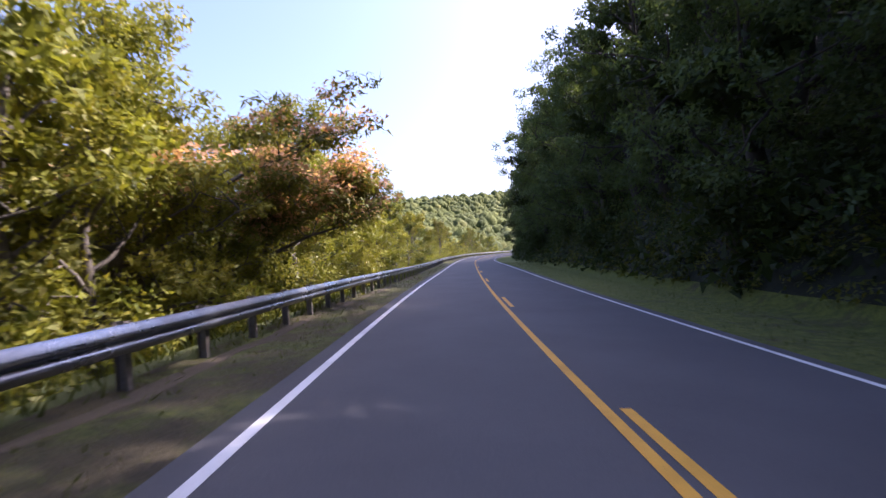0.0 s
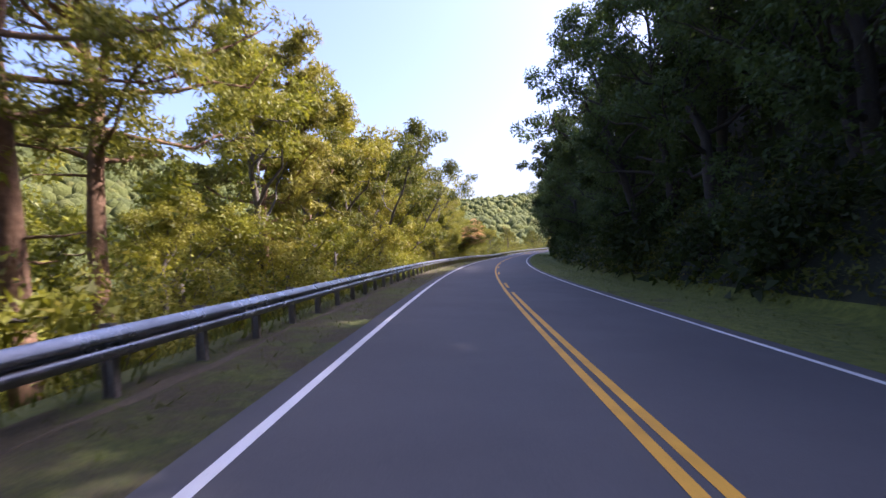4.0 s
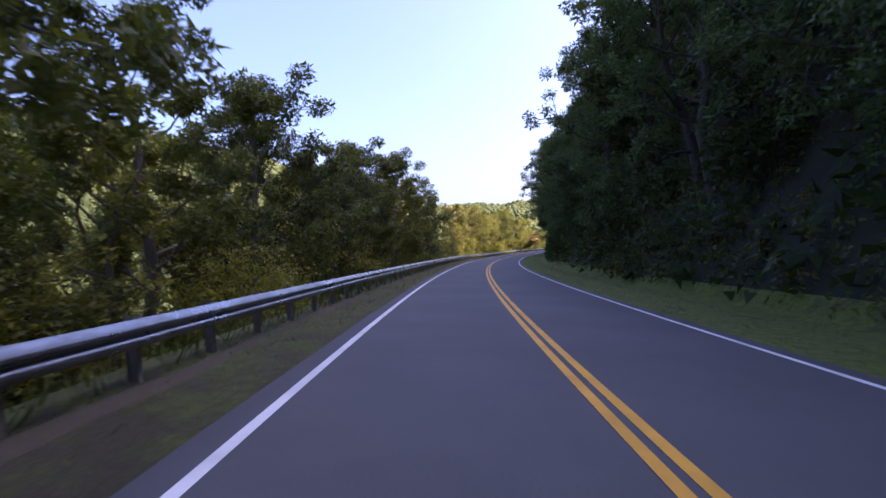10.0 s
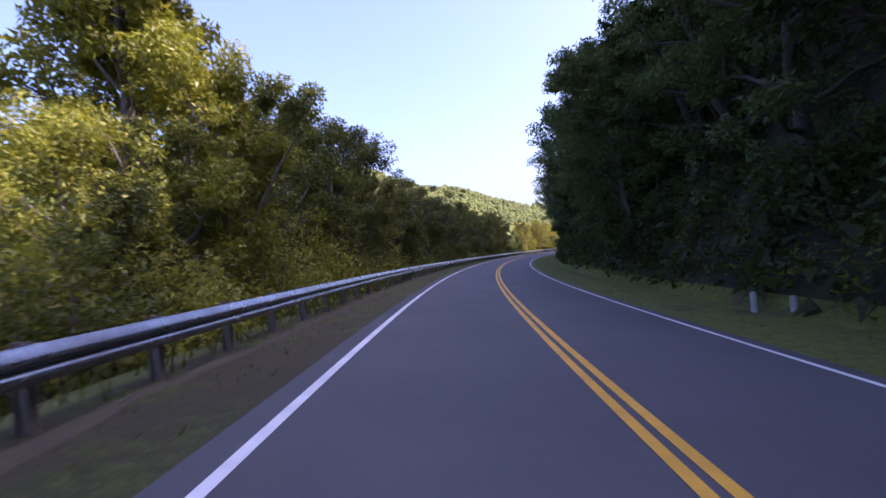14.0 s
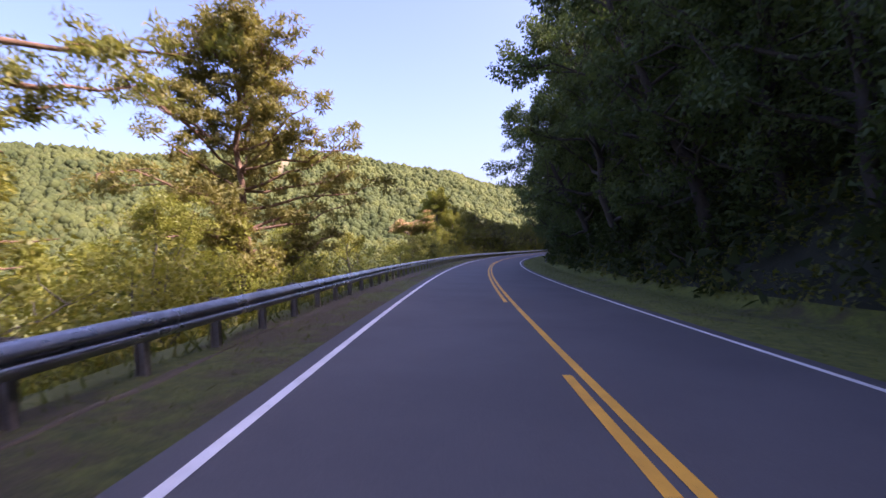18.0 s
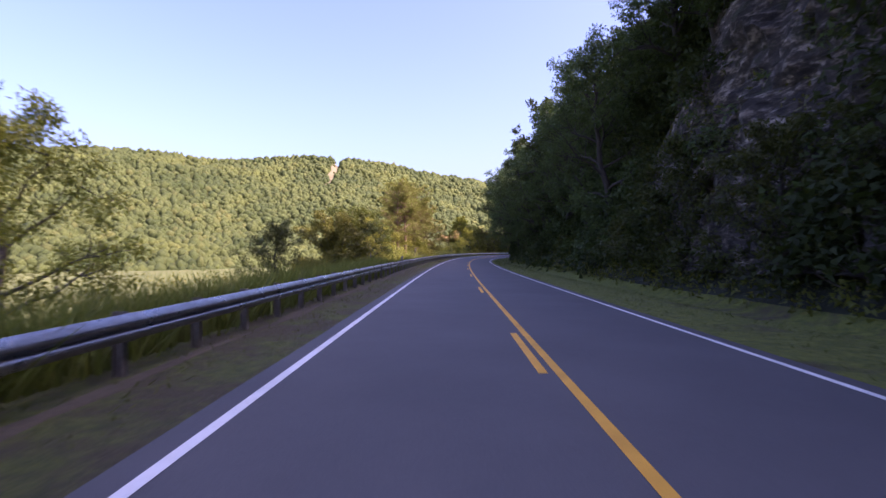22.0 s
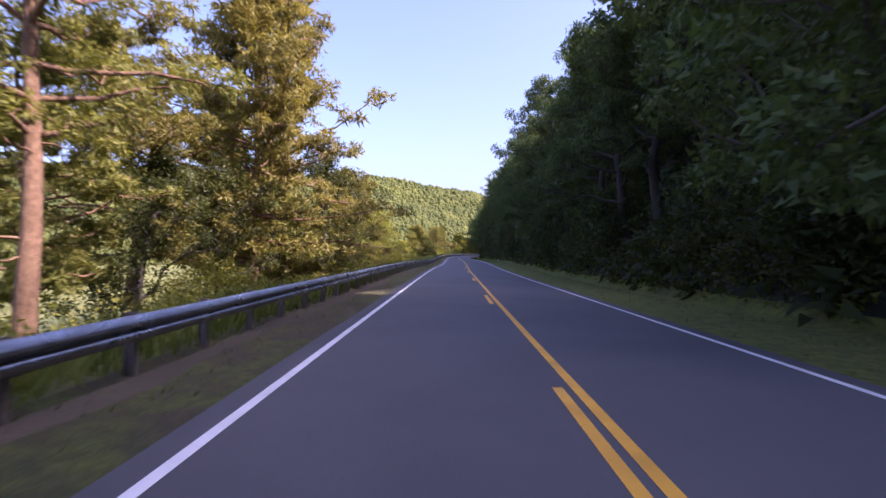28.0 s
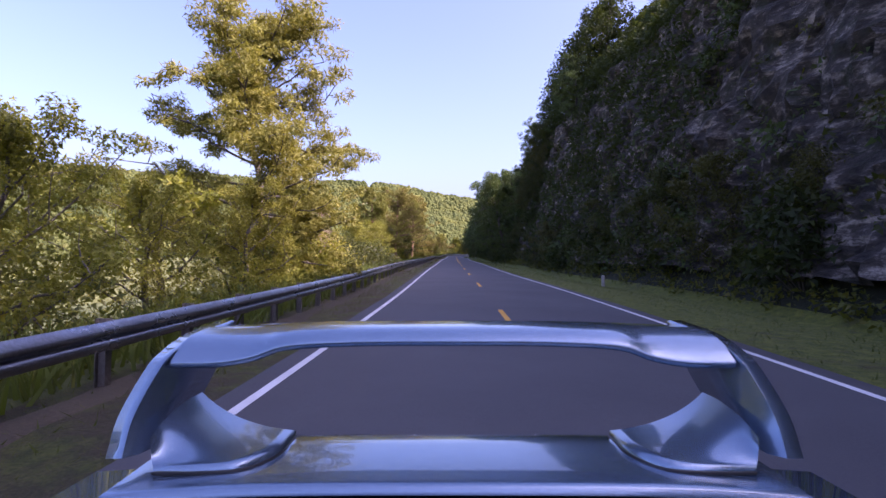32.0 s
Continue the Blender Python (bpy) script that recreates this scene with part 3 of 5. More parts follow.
shrub("bush5", 55, 3.0, 1.9, 0.3, 36, LEAF_BANK_SHADE, "tall undergrowth with shade-darkened leaves on the shaded bank", tri=True)
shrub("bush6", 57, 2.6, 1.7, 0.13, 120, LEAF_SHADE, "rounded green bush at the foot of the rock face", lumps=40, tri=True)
broadleaf("sapling_dark", 29, 5.0, 1.9, 0.06, 0.14, 85, BARK_DARK, LEAF_SHADE, "sapling", "young tree with shade-toned leaves at the foot of the rock face", limbs=12, twigs=3, tri=True)
shrub("vines", 56, 2.6, 2.2, 0.12, 110, LEAF_LIGHT, "mound of climbing vines over bushes", lumps=48, name="vine_mound", tri=True)

# ---------------------------------------------------------------- ground
ROCKY = ((372, 446), (524, 640))


def rocky(s):
    """1 where the bank is bare rock, 0 where it is wooded, with soft ends."""
    w = np.zeros_like(np.asarray(s, float))
    for a, b in ROCKY:
        w = np.maximum(w, np.clip(np.minimum(s - a, b - s) / 14.0, 0, 1))
    return w


# bank slopes by distance; the hidden upper part is shaped to cast the shade
LOW_S = (-420, -30, 90, 112, 225, 250, 270, 295, 345, 400, 460, 520, 560, 720)
LOW_STEEP = (1.25, 1.28, 1.3, 1.75, 1.75, 1.6, 1.42, 1.34, 1.34, 1.34, 1.36, 1.34, 1.1, 1.0)


def wobble(x, y, scale, seed=0):
    """Cheap smooth waves, for uneven ground."""
    r = np.random.default_rng(seed)
    out = 0
    for k in range(5):
        a, ph = r.random() * 6.28, r.random() * 6.28
        fr = (0.6 + 0.9 * k) / scale
        out = out + np.sin((x * math.cos(a) + y * math.sin(a)) * fr + ph) / (1 + 0.8 * k)
    return out / 2.2


def lie(s, o):
    """Height of the land over the tilted carriageway."""
    s, o = np.asarray(s, float), np.asarray(o, float)
    verge = -0.05 - 0.02 * np.clip(np.abs(o) - LANE, 0, 3)
    left = np.clip(-o - 6.2, 0, None)
    drop = -0.38 * np.clip(left, 0, 15) - 0.06 * np.clip(left - 15, 0, 12)
    d = np.clip(o - 7.6, 0, None)
    wooded = np.interp(s, LOW_S, LOW_STEEP) * np.minimum(d, 36) + 0.2 * np.clip(d - 36, 0, 30) - 0.28 * np.clip(d - 80, 0, None)
    cliff = np.where(s < 485, 3.2, 3.8 - 0.9 * np.exp(-((s - 580) / 13.0) ** 2))
    rock = 0.9 * np.clip(d, 0, 1.0) + np.where(s < 485, 4.3, 4.8) * np.clip(d - 1.0, 0, cliff) + np.where(s < 485, 1.36, np.interp(s, (562, 592), (1.1, 0.5))) * np.clip(d - 1.0 - cliff, 0, 28) - 0.28 * np.clip(d - 80, 0, None)
    w = rocky(s)
    rough = wobble(s, o * 1.0, 3.0, 3) * (np.clip((np.abs(o + 0.0) - 7.0) / 6, 0, 1) * 0.5) + wobble(s, o, 16, 4) * np.clip((o - 9) / 12, 0, 1) * 1.6
    rough = np.where(o < -6, rough * 0.6, rough)
    return verge + drop + wooded * (1 - w) + rock * w + rough - 0.14 * np.exp(-((o - 6.9) / 0.6) ** 2)


def grounded(s, o, sink=0.0):
    """World place on the land."""
    p = on_road(np.asarray(s, float), np.asarray(o, float), lie(s, o) - sink)
    return p


cols = np.array([-420, -300, -200, -140, -100, -70, -50, -38, -30, -25, -21, -18, -15, -12.5, -10.5, -9, -8, -7.2, -6.6, -6.1, -5.6, -5.1, -4.6,
                 -4.1, -3.7, -3.45, 3.45, 3.8, 4.4, 5.0, 5.6, 6.2, 6.6, 7.0, 7.4, 7.8, 8.3, 8.8, 9.5, 10.3, 11.2, 12.2, 13.3, 14.6, 16, 18, 20, 23, 26, 30, 36, 44, 56, 75, 100, 150, 220])
srows = np.arange(-400, 700, 2.0)
gs, go = np.meshgrid(srows, cols, indexing="ij")
gv = grounded(gs, go).reshape(-1, 3)
gq = sheet(len(srows), len(cols))
mid_o = np.tile((cols[:-1] + cols[1:]) / 2, len(srows) - 1)
mid_s = np.repeat((srows[:-1] + srows[1:]) / 2, len(cols) - 1)
kind = np.where(mid_o < -45, 2, np.where(mid_o < -6.3, 1, np.where(mid_o > 0, 3, 0)))
# right bank: the ground with shade in its colour
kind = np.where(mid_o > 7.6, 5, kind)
kind = np.where((mid_o < -5.6) & (mid_o > -45), 1, kind)
kind = np.where((mid_o > 46) & (mid_o < 190), 1, kind)
kind = np.where((mid_o > 8.6) & (mid_o < 15) & (rocky(mid_s) > 0.4), 4, kind)
far_z = -10.5
fv = np.array([(-4500, -4500, far_z), (4500, -4500, far_z), (4500, 4500, far_z), (-4500, 4500, far_z)], float)
gv2, gq2 = join([(gv, gq), (fv, [(0, 1, 2, 3)])])
ground = new("ground", mesh_of("ground", gv2, gq2, [GRASS_GROUND, MEADOW, FIELD, LAWN_GROUND, ROCK, UNDERGROWTH_SHADE], np.append(kind, 2), True))
tagged(ground, "grassy verges, wooded banks and hay fields along the valley", "ground", kind="structure")

# bare earth worn along the foot of the guardrail
es = np.arange(-60, 640, 0.5)
bare = np.clip(0.3 + 0.55 * wobble(es, es * 0, 22, 40) + 0.45 * wobble(es, es * 0, 3.5, 43), 0.0, 1.0)
inner_o = -4.95 + 0.6 * bare + 0.2 * wobble(es, es * 0, 0.8, 41)
outer_o = -5.05 - 0.5 * bare + 0.18 * wobble(es, es * 0, 0.7, 42)
rows = [on_road(es, o, lie(es, o) + dz) for o, dz in ((outer_o, -0.01), (outer_o * 0.8 + inner_o * 0.2, 0.014), (outer_o * 0.5 + inner_o * 0.5, 0.017), (outer_o * 0.2 + inner_o * 0.8, 0.014), (inner_o, -0.01))]
tagged(new("dirt_shoulder", mesh_of("dirt_shoulder", np.stack(rows, 1).reshape(-1, 3), sheet(len(es), 5), GRAVEL, smooth=True)),
       "bare brown earth along the foot of the guardrail", "shoulder", kind="structure")

# ---------------------------------------------------------------- carriageway and its lines
rs = np.arange(-400, 690, 2.0)
edge = 0.36 + 0.05 * wobble(rs, rs * 0, 4, 8)
prof = [(-LANE - 0.5, -0.14), (None, -0.01), (-LANE, 0.0), (-1.5, 0.012), (0, 0.02), (1.5, 0.012), (LANE, 0.0), (None, -0.01), (LANE + 0.5, -0.14)]
rv = []
for i, (o, z) in enumerate(prof):
    oo = np.full(len(rs), o) if o is not None else (LANE + edge) * (-1 if i < 4 else 1)
    rv.append(on_road(rs, oo, z))
rv = np.stack(rv, 1).reshape(-1, 3)
road = new("road", mesh_of("road", rv, sheet(len(rs), len(prof)), ASPHALT, smooth=True))
tagged(road, "two-lane grey asphalt road in the shade", "road", kind="structure")


def strip(name, s0, s1, o, wide, mat, parent, step=2.0):
    n = max(2, int((s1 - s0) / step) + 1)
    ss = np.linspace(s0, s1, n)
    z = 0.026 - 0.02 * min(1, abs(o) / LANE)
    v = np.stack([on_road(ss, np.full(n, o - wide / 2), z), on_road(ss, np.full(n, o + wide / 2), z)], 1).reshape(-1, 3)
    return part(name, mesh_of(name, v, sheet(n, 2), mat), parent)


edge_lines = thing("edge_line", "solid white edge lines painted along the road", "road marking", kind="structure")
strip("white_line", -390, 680, -LANE, 0.115, WHITE_PAINT, edge_lines)
strip("white_line", -390, 680, LANE, 0.1, WHITE_PAINT, edge_lines)
centre_lines = thing("centre_line", "yellow centre lines, solid and dashed, on asphalt", "road marking", kind="structure")
strip("solid_line", -390, 318, -0.1, 0.115, YELLOW_PAINT, centre_lines)
strip("solid_line", 62, 539.2, 0.1, 0.115, YELLOW_PAINT, centre_lines)
for i in range(36):
    s0 = 59.6 - 12.19 * i
    strip("dash", s0 - 3.05, s0, 0.1, 0.115, YELLOW_PAINT, centre_lines, 1.0)
for i in range(18):
    s0 = 326.9 + 12.19 * i
    strip("dash", s0, s0 + 3.05, -0.1, 0.115, YELLOW_PAINT, centre_lines, 1.0)
for i in range(14):
    s0 = 546.9 + 12.19 * (i - 1)
    if s0 > 540:
        strip("dash", s0, s0 + 3.05, 0.0, 0.12, YELLOW_PAINT, centre_lines, 1.0)

# ---------------------------------------------------------------- guardrail
RAIL_O, RAIL_TOP = -5.05, 0.7
guardrail = thing("guardrail", "galvanised W-beam guardrail on steel posts along the verge", "guardrail")
wave = [(0.0, 0.0), (0.035, 0.012), (0.085, 0.075), (0.125, 0.08), (0.155, 0.03), (0.175, 0.0), (0.195, 0.03), (0.225, 0.08), (0.265, 0.075), (0.312, 0.012), (0.33, 0.0)]


def rail_panel(s0, s1, shift):
    ss = np.linspace(s0 - 0.12, s1, 4)
    rows = []
    for h, x in wave:
        rows.append(on_road(ss, np.full(4, RAIL_O + x - 0.04 + shift), RAIL_TOP - h))
    for h, x in wave[::-1]:
        rows.append(on_road(ss, np.full(4, RAIL_O + x - 0.052 + shift), RAIL_TOP - h))
    v = np.stack(rows, 0).reshape(-1, 3)
    f = sheet(len(rows), 4)
    i = np.arange(len(rows) * 4).reshape(len(rows), 4)
    return v, np.concatenate([f, np.stack([i[-1, :-1], i[-1, 1:], i[0, 1:], i[0, :-1]], -1)])


far_rail = []
s0 = -260.0
k = 0
while s0 < 640:
    v, f = rail_panel(s0, s0 + 3.81, 0.004 * (k % 2))
    if s0 > 30:
        part("rail_panel", mesh_of("rail_panel", v, f, STEEL, smooth=True), guardrail)
    else:
        far_rail.append((v, f))
    s0 += 3.81
    k += 1
post_v, post_f = join([box(0, 0, -0.13, 0.012, 0.11, 1.68), box(-0.06, 0.0, -0.13, 0.11, 0.012, 1.68), box(-0.12, 0, -0.13, 0.012, 0.11, 1.68)])
block_v, block_f = box(0.055, 0, 0.52, 0.1, 0.13, 0.34)
post_mesh = mesh_of("post", post_v, post_f, POST_STEEL)
bolt_v, bolt_f = tube([(0.118, 0, 0.545), (0.132, 0, 0.545), (0.137, 0, 0.545)], (0.019, 0.018, 0.004), 8)
bolt_mesh = mesh_of("bolt", bolt_v, bolt_f, POST_STEEL)
block_mesh = mesh_of("blockout", block_v, block_f, POST_STEEL)
far_posts = []
s0 = -260.0
while s0 < 640:
    c = on_road(s0, RAIL_O - 0.16)
    m = Matrix.Translation(c) @ Matrix.Rotation(float(along(s0, THETA)), 4, "Z")
    if s0 > 72:
        p = part("post", post_mesh, guardrail)
        p.matrix_basis = m
        part("blockout", block_mesh, p)
        part("bolt", bolt_mesh, p)
    else:
        mm = np.array(m)
        for v, f in ((post_v, post_f), (block_v, block_f)):
            far_posts.append((v @ mm[:3, :3].T + mm[:3, 3], f))
    s0 += 1.905
v, f = join(far_rail)
tagged(part("far_rail", mesh_of("far_rail", v, f, STEEL, smooth=True), guardrail), kind="stuff")
v, f = join(far_posts)
tagged(part("far_post", mesh_of("far_post", v, f, POST_STEEL), guardrail), kind="stuff")

# ---------------------------------------------------------------- wooded hills across the valley
HUB = np.array([160.0, -363.0])
HILL_AZ = (-40, -12, 0, 10, 22, 30, 38, 46, 53.5, 58, 70, 80, 90, 110, 140)        # degrees from +Y towards -X
HILL_R = (1700, 1600, 1500, 1300, 1050, 850, 680, 600, 560, 560, 540, 540, 540, 560, 600)
HILL_H = (90, 118, 118, 94, 78, 83, 90, 95, 102, 105, 100, 90, 85, 88, 90)


def hill_z(az, q):
    """Height at bearing az, and share q of the way from the foot (0) to the crest (1) and past it."""
    top = np.interp(az, HILL_AZ, HILL_H)
    r = np.interp(az, HILL_AZ, HILL_R)
    x, y = HUB[0] - r * q * np.sin(np.radians(az)), HUB[1] + r * q * np.cos(np.radians(az))
    rise = np.clip((q - 0.5) / 0.5, 0, 1)
    z = far_z - 1 + (top - far_z) * (rise ** 1.15) * (1 - 0.35 * np.clip(q - 1, 0, 1))
    z = z + (wobble(x, y, 70, 21) * 9 + wobble(x, y, 22, 22) * 3) * np.clip(rise * 3, 0, 1)
    notch = np.exp(-((az - 53.6) / 0.5) ** 2) * np.clip((q - 0.9) / 0.1, 0, 1)
    return np.stack([x, y, z - 7 * notch], -1)


def outcrop(az, q):
    """Where grey-tan rock shows through the far woods."""
    return (wobble(az * 9.0, q * 260, 9.0, 33) > 0.95) & (q > 0.66) & (q < 0.93)


azs, qs = np.arange(-40, 140.5, 0.4), np.linspace(0.46, 1.25, 36)
ga, gq_ = np.meshgrid(azs, qs, indexing="ij")
hv = hill_z(ga, gq_).reshape(-1, 3)
ma = np.repeat((azs[:-1] + azs[1:]) / 2, len(qs) - 1)
mq = np.tile((qs[:-1] + qs[1:]) / 2, len(azs) - 1)
cut_line = np.abs(ma - (53.6 + 9.0 * np.clip(1 - mq, 0, 1))) < 0.4
hill = new("wooded_hill", mesh_of("wooded_hill", hv, sheet(len(azs), len(qs))[:, ::-1], [FOREST_FLOOR, CUT_SOIL], np.where(cut_line & (mq > 0.84) | outcrop(ma, mq), 1, 0), True))
tagged(hill, "long wooded ridge across the valley with a bare cleared strip", "hill", kind="structure")


def blob(rng):
    """A lumpy rounded crown."""
    bm = bmesh.new()
    bmesh.ops.create_icosphere(bm, subdivisions=1, radius=1.0)
    v = np.array([p.co for p in bm.verts])
    f = np.array([[p.index for p in q.verts] for q in bm.faces])
    bm.free()
    return v * (1 + 0.16 * rng.normal(size=(len(v), 1))), f


rng = np.random.default_rng(77)
blobs = [blob(rng) for i in range(8)]
hill_trees = []
count = 0
while count < 42000:
    az = 12 + 94 * rng.random() if rng.random() < 0.8 else -30 + 42 * rng.random()
    q = 0.5 + 0.54 * rng.random() ** 0.85
    r = np.interp(az, HILL_AZ, HILL_R)
    if abs(az - (53.6 + 9.0 * max(0, 1 - q))) < 0.4 and q > 0.84 and rng.random() < 0.9:
        continue
    if outcrop(az, q) and rng.random() < 0.75:
        continue
    p = hill_z(np.array(az), np.array(q))
    b = blobs[count % 8]
    size = (1.15 + 2.1 * rng.random() ** 2.4) * (r / 560) ** (0.85 if az > 12 else 1.15)
    turn = rng.random() * 6.28
    c, s = math.cos(turn), math.sin(turn)
    hill_trees.append((b[0] @ np.array([[c, s, 0], [-s, c, 0], [0, 0, 0.9 + 0.5 * rng.random()]]) * size + p + (0, 0, size * 0.35), b[1]))
    count += 1
for i in range(3200):
    s, o = -160 + 800 * rng.random(), 47 + 140 * rng.random()
    b = blobs[i % 8]
    size = 2.2 + 2.0 * rng.random()
    hill_trees.append((b[0] * (size, size, size * 1.2) + on_road(s, o, float(lie(s, o)) + size * 0.4), b[1]))
v, f = join(hill_trees)
HILL_LEAF = leaf_material("far_foliage", (0.077, 0.094, 0.021), (0.114, 0.114, 0.028), (0.041, 0.056, 0.014), 0.9)
bn = HILL_LEAF.node_tree.nodes
hl = HILL_LEAF.node_tree.links
bn["Mix Shader"].inputs[0].default_value = 0.12
stand_noise = noise_node(bn, hl, 0.022, 6, 0.65)
stand_tone = ramp(bn, hl, stand_noise.outputs["Fac"], [(0.36, (0.62, 0.7, 0.65)), (0.5, (1.0, 1.0, 1.0)), (0.64, (1.3, 1.22, 1.1))])
leaf_tone = bn["Principled BSDF"].inputs["Base Color"].links[0].from_socket
hl.new(mix(bn, hl, 1.0, leaf_tone, stand_tone.outputs[0], "MULTIPLY"), bn["Principled BSDF"].inputs["Base Color"])
hn = noise_node(bn, HILL_LEAF.node_tree.links, 1.3, 5, 0.7)
bump(bn, HILL_LEAF.node_tree.links, bn["Principled BSDF"], hn.outputs["Fac"], 1.0, 0.8)
tagged(new("far_woods", mesh_of("far_woods", v, f, HILL_LEAF, smooth=True)), "mixed woodland covering the far ridge and hilltop", "woods", kind="stuff")

# ---------------------------------------------------------------- rock faces of the road cut
def rock_face(s0, s1, high_d, seed):
    """Broken shale over the steep part of the bank, from s0 to s1."""
    ss = np.arange(s0, s1, 0.4)
    dd = np.linspace(0.9, high_d, 56)
    a, d = np.meshgrid(ss, dd, indexing="ij")
    o = 7.6 + d
    z = lie(a, o)
    out = np.empty(a.shape)
    for i in range(a.shape[0]):
        for j in range(a.shape[1]):
            p = Vector((a[i, j] * 0.28, z[i, j] * 0.42 + a[i, j] * 0.1, seed))
            c = noise.cell(p * 1.7)
            c2 = noise.cell(p * 4.1)
            out[i, j] = 0.9 * noise.noise(p * 1.3) + 0.4 * c + 0.3 * c2 + 0.25 * noise.noise(p * 6) + 0.15 * noise.noise(p * 13)
    edge_fade = np.clip(np.minimum(a - s0, s1 - a) / 9, 0, 1) * np.clip((high_d - d) / 1.2, 0, 1)
    off = (0.45 + out * 0.85) * edge_fade - (1 - edge_fade) * 0.6
    v = on_road(a, o - off * 0.85, z + off * 0.3).reshape(-1, 3)
    ob = new("rock_face", mesh_of("rock_face", v, sheet(len(ss), len(dd)), ROCK))
    return tagged(ob, "steep broken grey shale rock face of the road cut", "rock face", kind="structure")


rock_face(378, 444, 4.7, 1.0)
rock_face(526, 622, 5.3, 7.0)

# ---------------------------------------------------------------- trees and shrubs, placed along the road
rng = np.random.default_rng(5)


# how high the wood stands on the valley side: distance, height over the road at 8.5 m from its centre
SKYLINE = [(-80, 14), (-26, 13), (-19, 12), (-11, 9.5), (-5, 7.5), (-1, 7), (2, 11), (8, 13), (16, 10), (21, 11.6), (28, 12), (37, 13), (41, 10.7), (52, 9.4), (62, 9),
           (72, 12), (80, 10), (85, 10), (98, 8), (102, 8), (105, 4.8), (112, 6.2), (116, 8), (121, 12), (126, 9), (131, 8.5), (140, 10), (148, 11), (154, 7.4), (159, 6.2)]
SKYLINE += [(163, 8.6), (172, 7.8), (177, 9), (181, 10.5), (188, 7.8), (194, 10.5), (203, 9.4), (209, 8.4), (217, 7.3), (223, 6.9), (226, 10), (230, 10.7), (234, 10),
            (238, 9.5), (240, 12), (244, 12), (247, 7), (250, 4), (256, 2.7), (266, 2.6), (268, 4), (270, 3.6), (290, 3.5), (305, 5), (311, 7), (314, 9.6), (318, 8), (322, 9), (325, 12), (330, 8), (336, 10.6), (343, 10.8), (346, 5.5), (349, 5)]
SKYLINE += [(361, 5.2), (375, 3.8), (395, 2.5), (400, 4), (407, 5), (413, 8), (418, 7.6), (423, 6.7), (431, 2.7), (440, 2.7), (450, 4), (465, 4.7), (471, 7), (489, 8.8),
            (494, 6), (500, 9), (507, 11.4), (515, 9.9), (526, 10), (532, 3.6), (538, 11.5), (547, 9.5), (551, 7), (556, 4.2), (572, 3.1), (576, 2.5), (582, 2.5), (584, 8), (585, 12), (590, 9),
            (595, 3.6), (601, 4.2), (660, 7)]


def under_skyline(s, o, share=1.0):
    """The most that a plant's top may rise over the road at that place."""
    top = np.interp(s, *zip(*SKYLINE))
    return float(lie(s, o)) + 0.5 if top < 0 else (1.46 + (top - 1.46) * max(1.0, (-o - 1.4) / 7.1)) * share


def set_plant(key, s, o, size=1.0, group="", turn=None, sink=0.06, label="", share=0.0, lean=0.0):
    """share: how much of the skyline's height the plant may reach. lean: degrees towards the valley."""
    p = grounded(s, o, sink)
    a = rng.random() * 6.28 if turn is None else turn
    if share:
        size = min(size, max(0.25, (under_skyline(s, o, share) - float(lie(s, o))) / TALL[key]))
    way = float(along(s, THETA))
    tip = Matrix.Rotation(radians(lean), 4, Vector((math.sin(way), -math.cos(way), 0)))
    m = Matrix.Translation(p) @ tip @ Matrix.Rotation(a, 4, "Z") @ Matrix.Diagonal((size, size, size * (0.94 + 0.12 * rng.random()), 1))
    return plant(key, m, label, group)


# heights of the patterns
TALL = {"sparse": 11.5, "silk1": 6.8, "silk2": 7.2, "oak1": 10.6, "oak2": 11.6, "oak3": 9.5, "multi": 10.5, "poplar": 12.4, "sapling": 5.2,
        "pine1": 12.2, "pine2": 10.2, "pine3": 11.7, "pine4": 13.2, "pine5": 8.4, "pine6": 11.2, "full": 9.4, "light": 8.4, "spruce": 12.2,
        "bare": 6.8, "wood1": 10.6, "wood2": 9.5, "bush1": 2.3, "bush2": 2.8, "bush3": 1.8, "vines": 3.2, "mound": 4.2, "round": 5.3}


def trees(*rows):
    """Sets trees beside the guardrail: kind, distance, offset, height of the crown's top over the road."""
    for key, s, o, top in rows:
        set_plant(key, s, o, (top - float(lie(s, o))) / TALL[key], "trees beside the guardrail", share=0.98)


trees(("oak1", 142, -8.3, 11.5), ("full", 196, -9, 9.6), ("full", 190, -9.5, 10), ("oak1", 199.5, -8.9, 10),
      ("round", 413.5, -9.8, 3.0), ("oak1", 230.5, -9, 9.6), ("full", 226, -9.6, 9.6), ("full", 118, -9.5, 6), ("full", 123.5, -9, 5),
      ("full", 112, -10, 5.5), ("round", 268.8, -9.3, 3.5), ("round", 265.8, -8.8, 1.6), ("full", 271, -9.8, 3.2), ("full", 214, -9, 10.5),
      ("full", 208, -9.8, 10), ("round", 260.6, -9.2, 1.4), ("light", 257.5, -8.6, 2.6), ("light", 253, -9.5, 3), ("light", 533.5, -11, 4.6),
      ("light", 530, -10, 4.6), ("full", 526, -9.6, 4.6), ("full", 156, -8.8, 8))
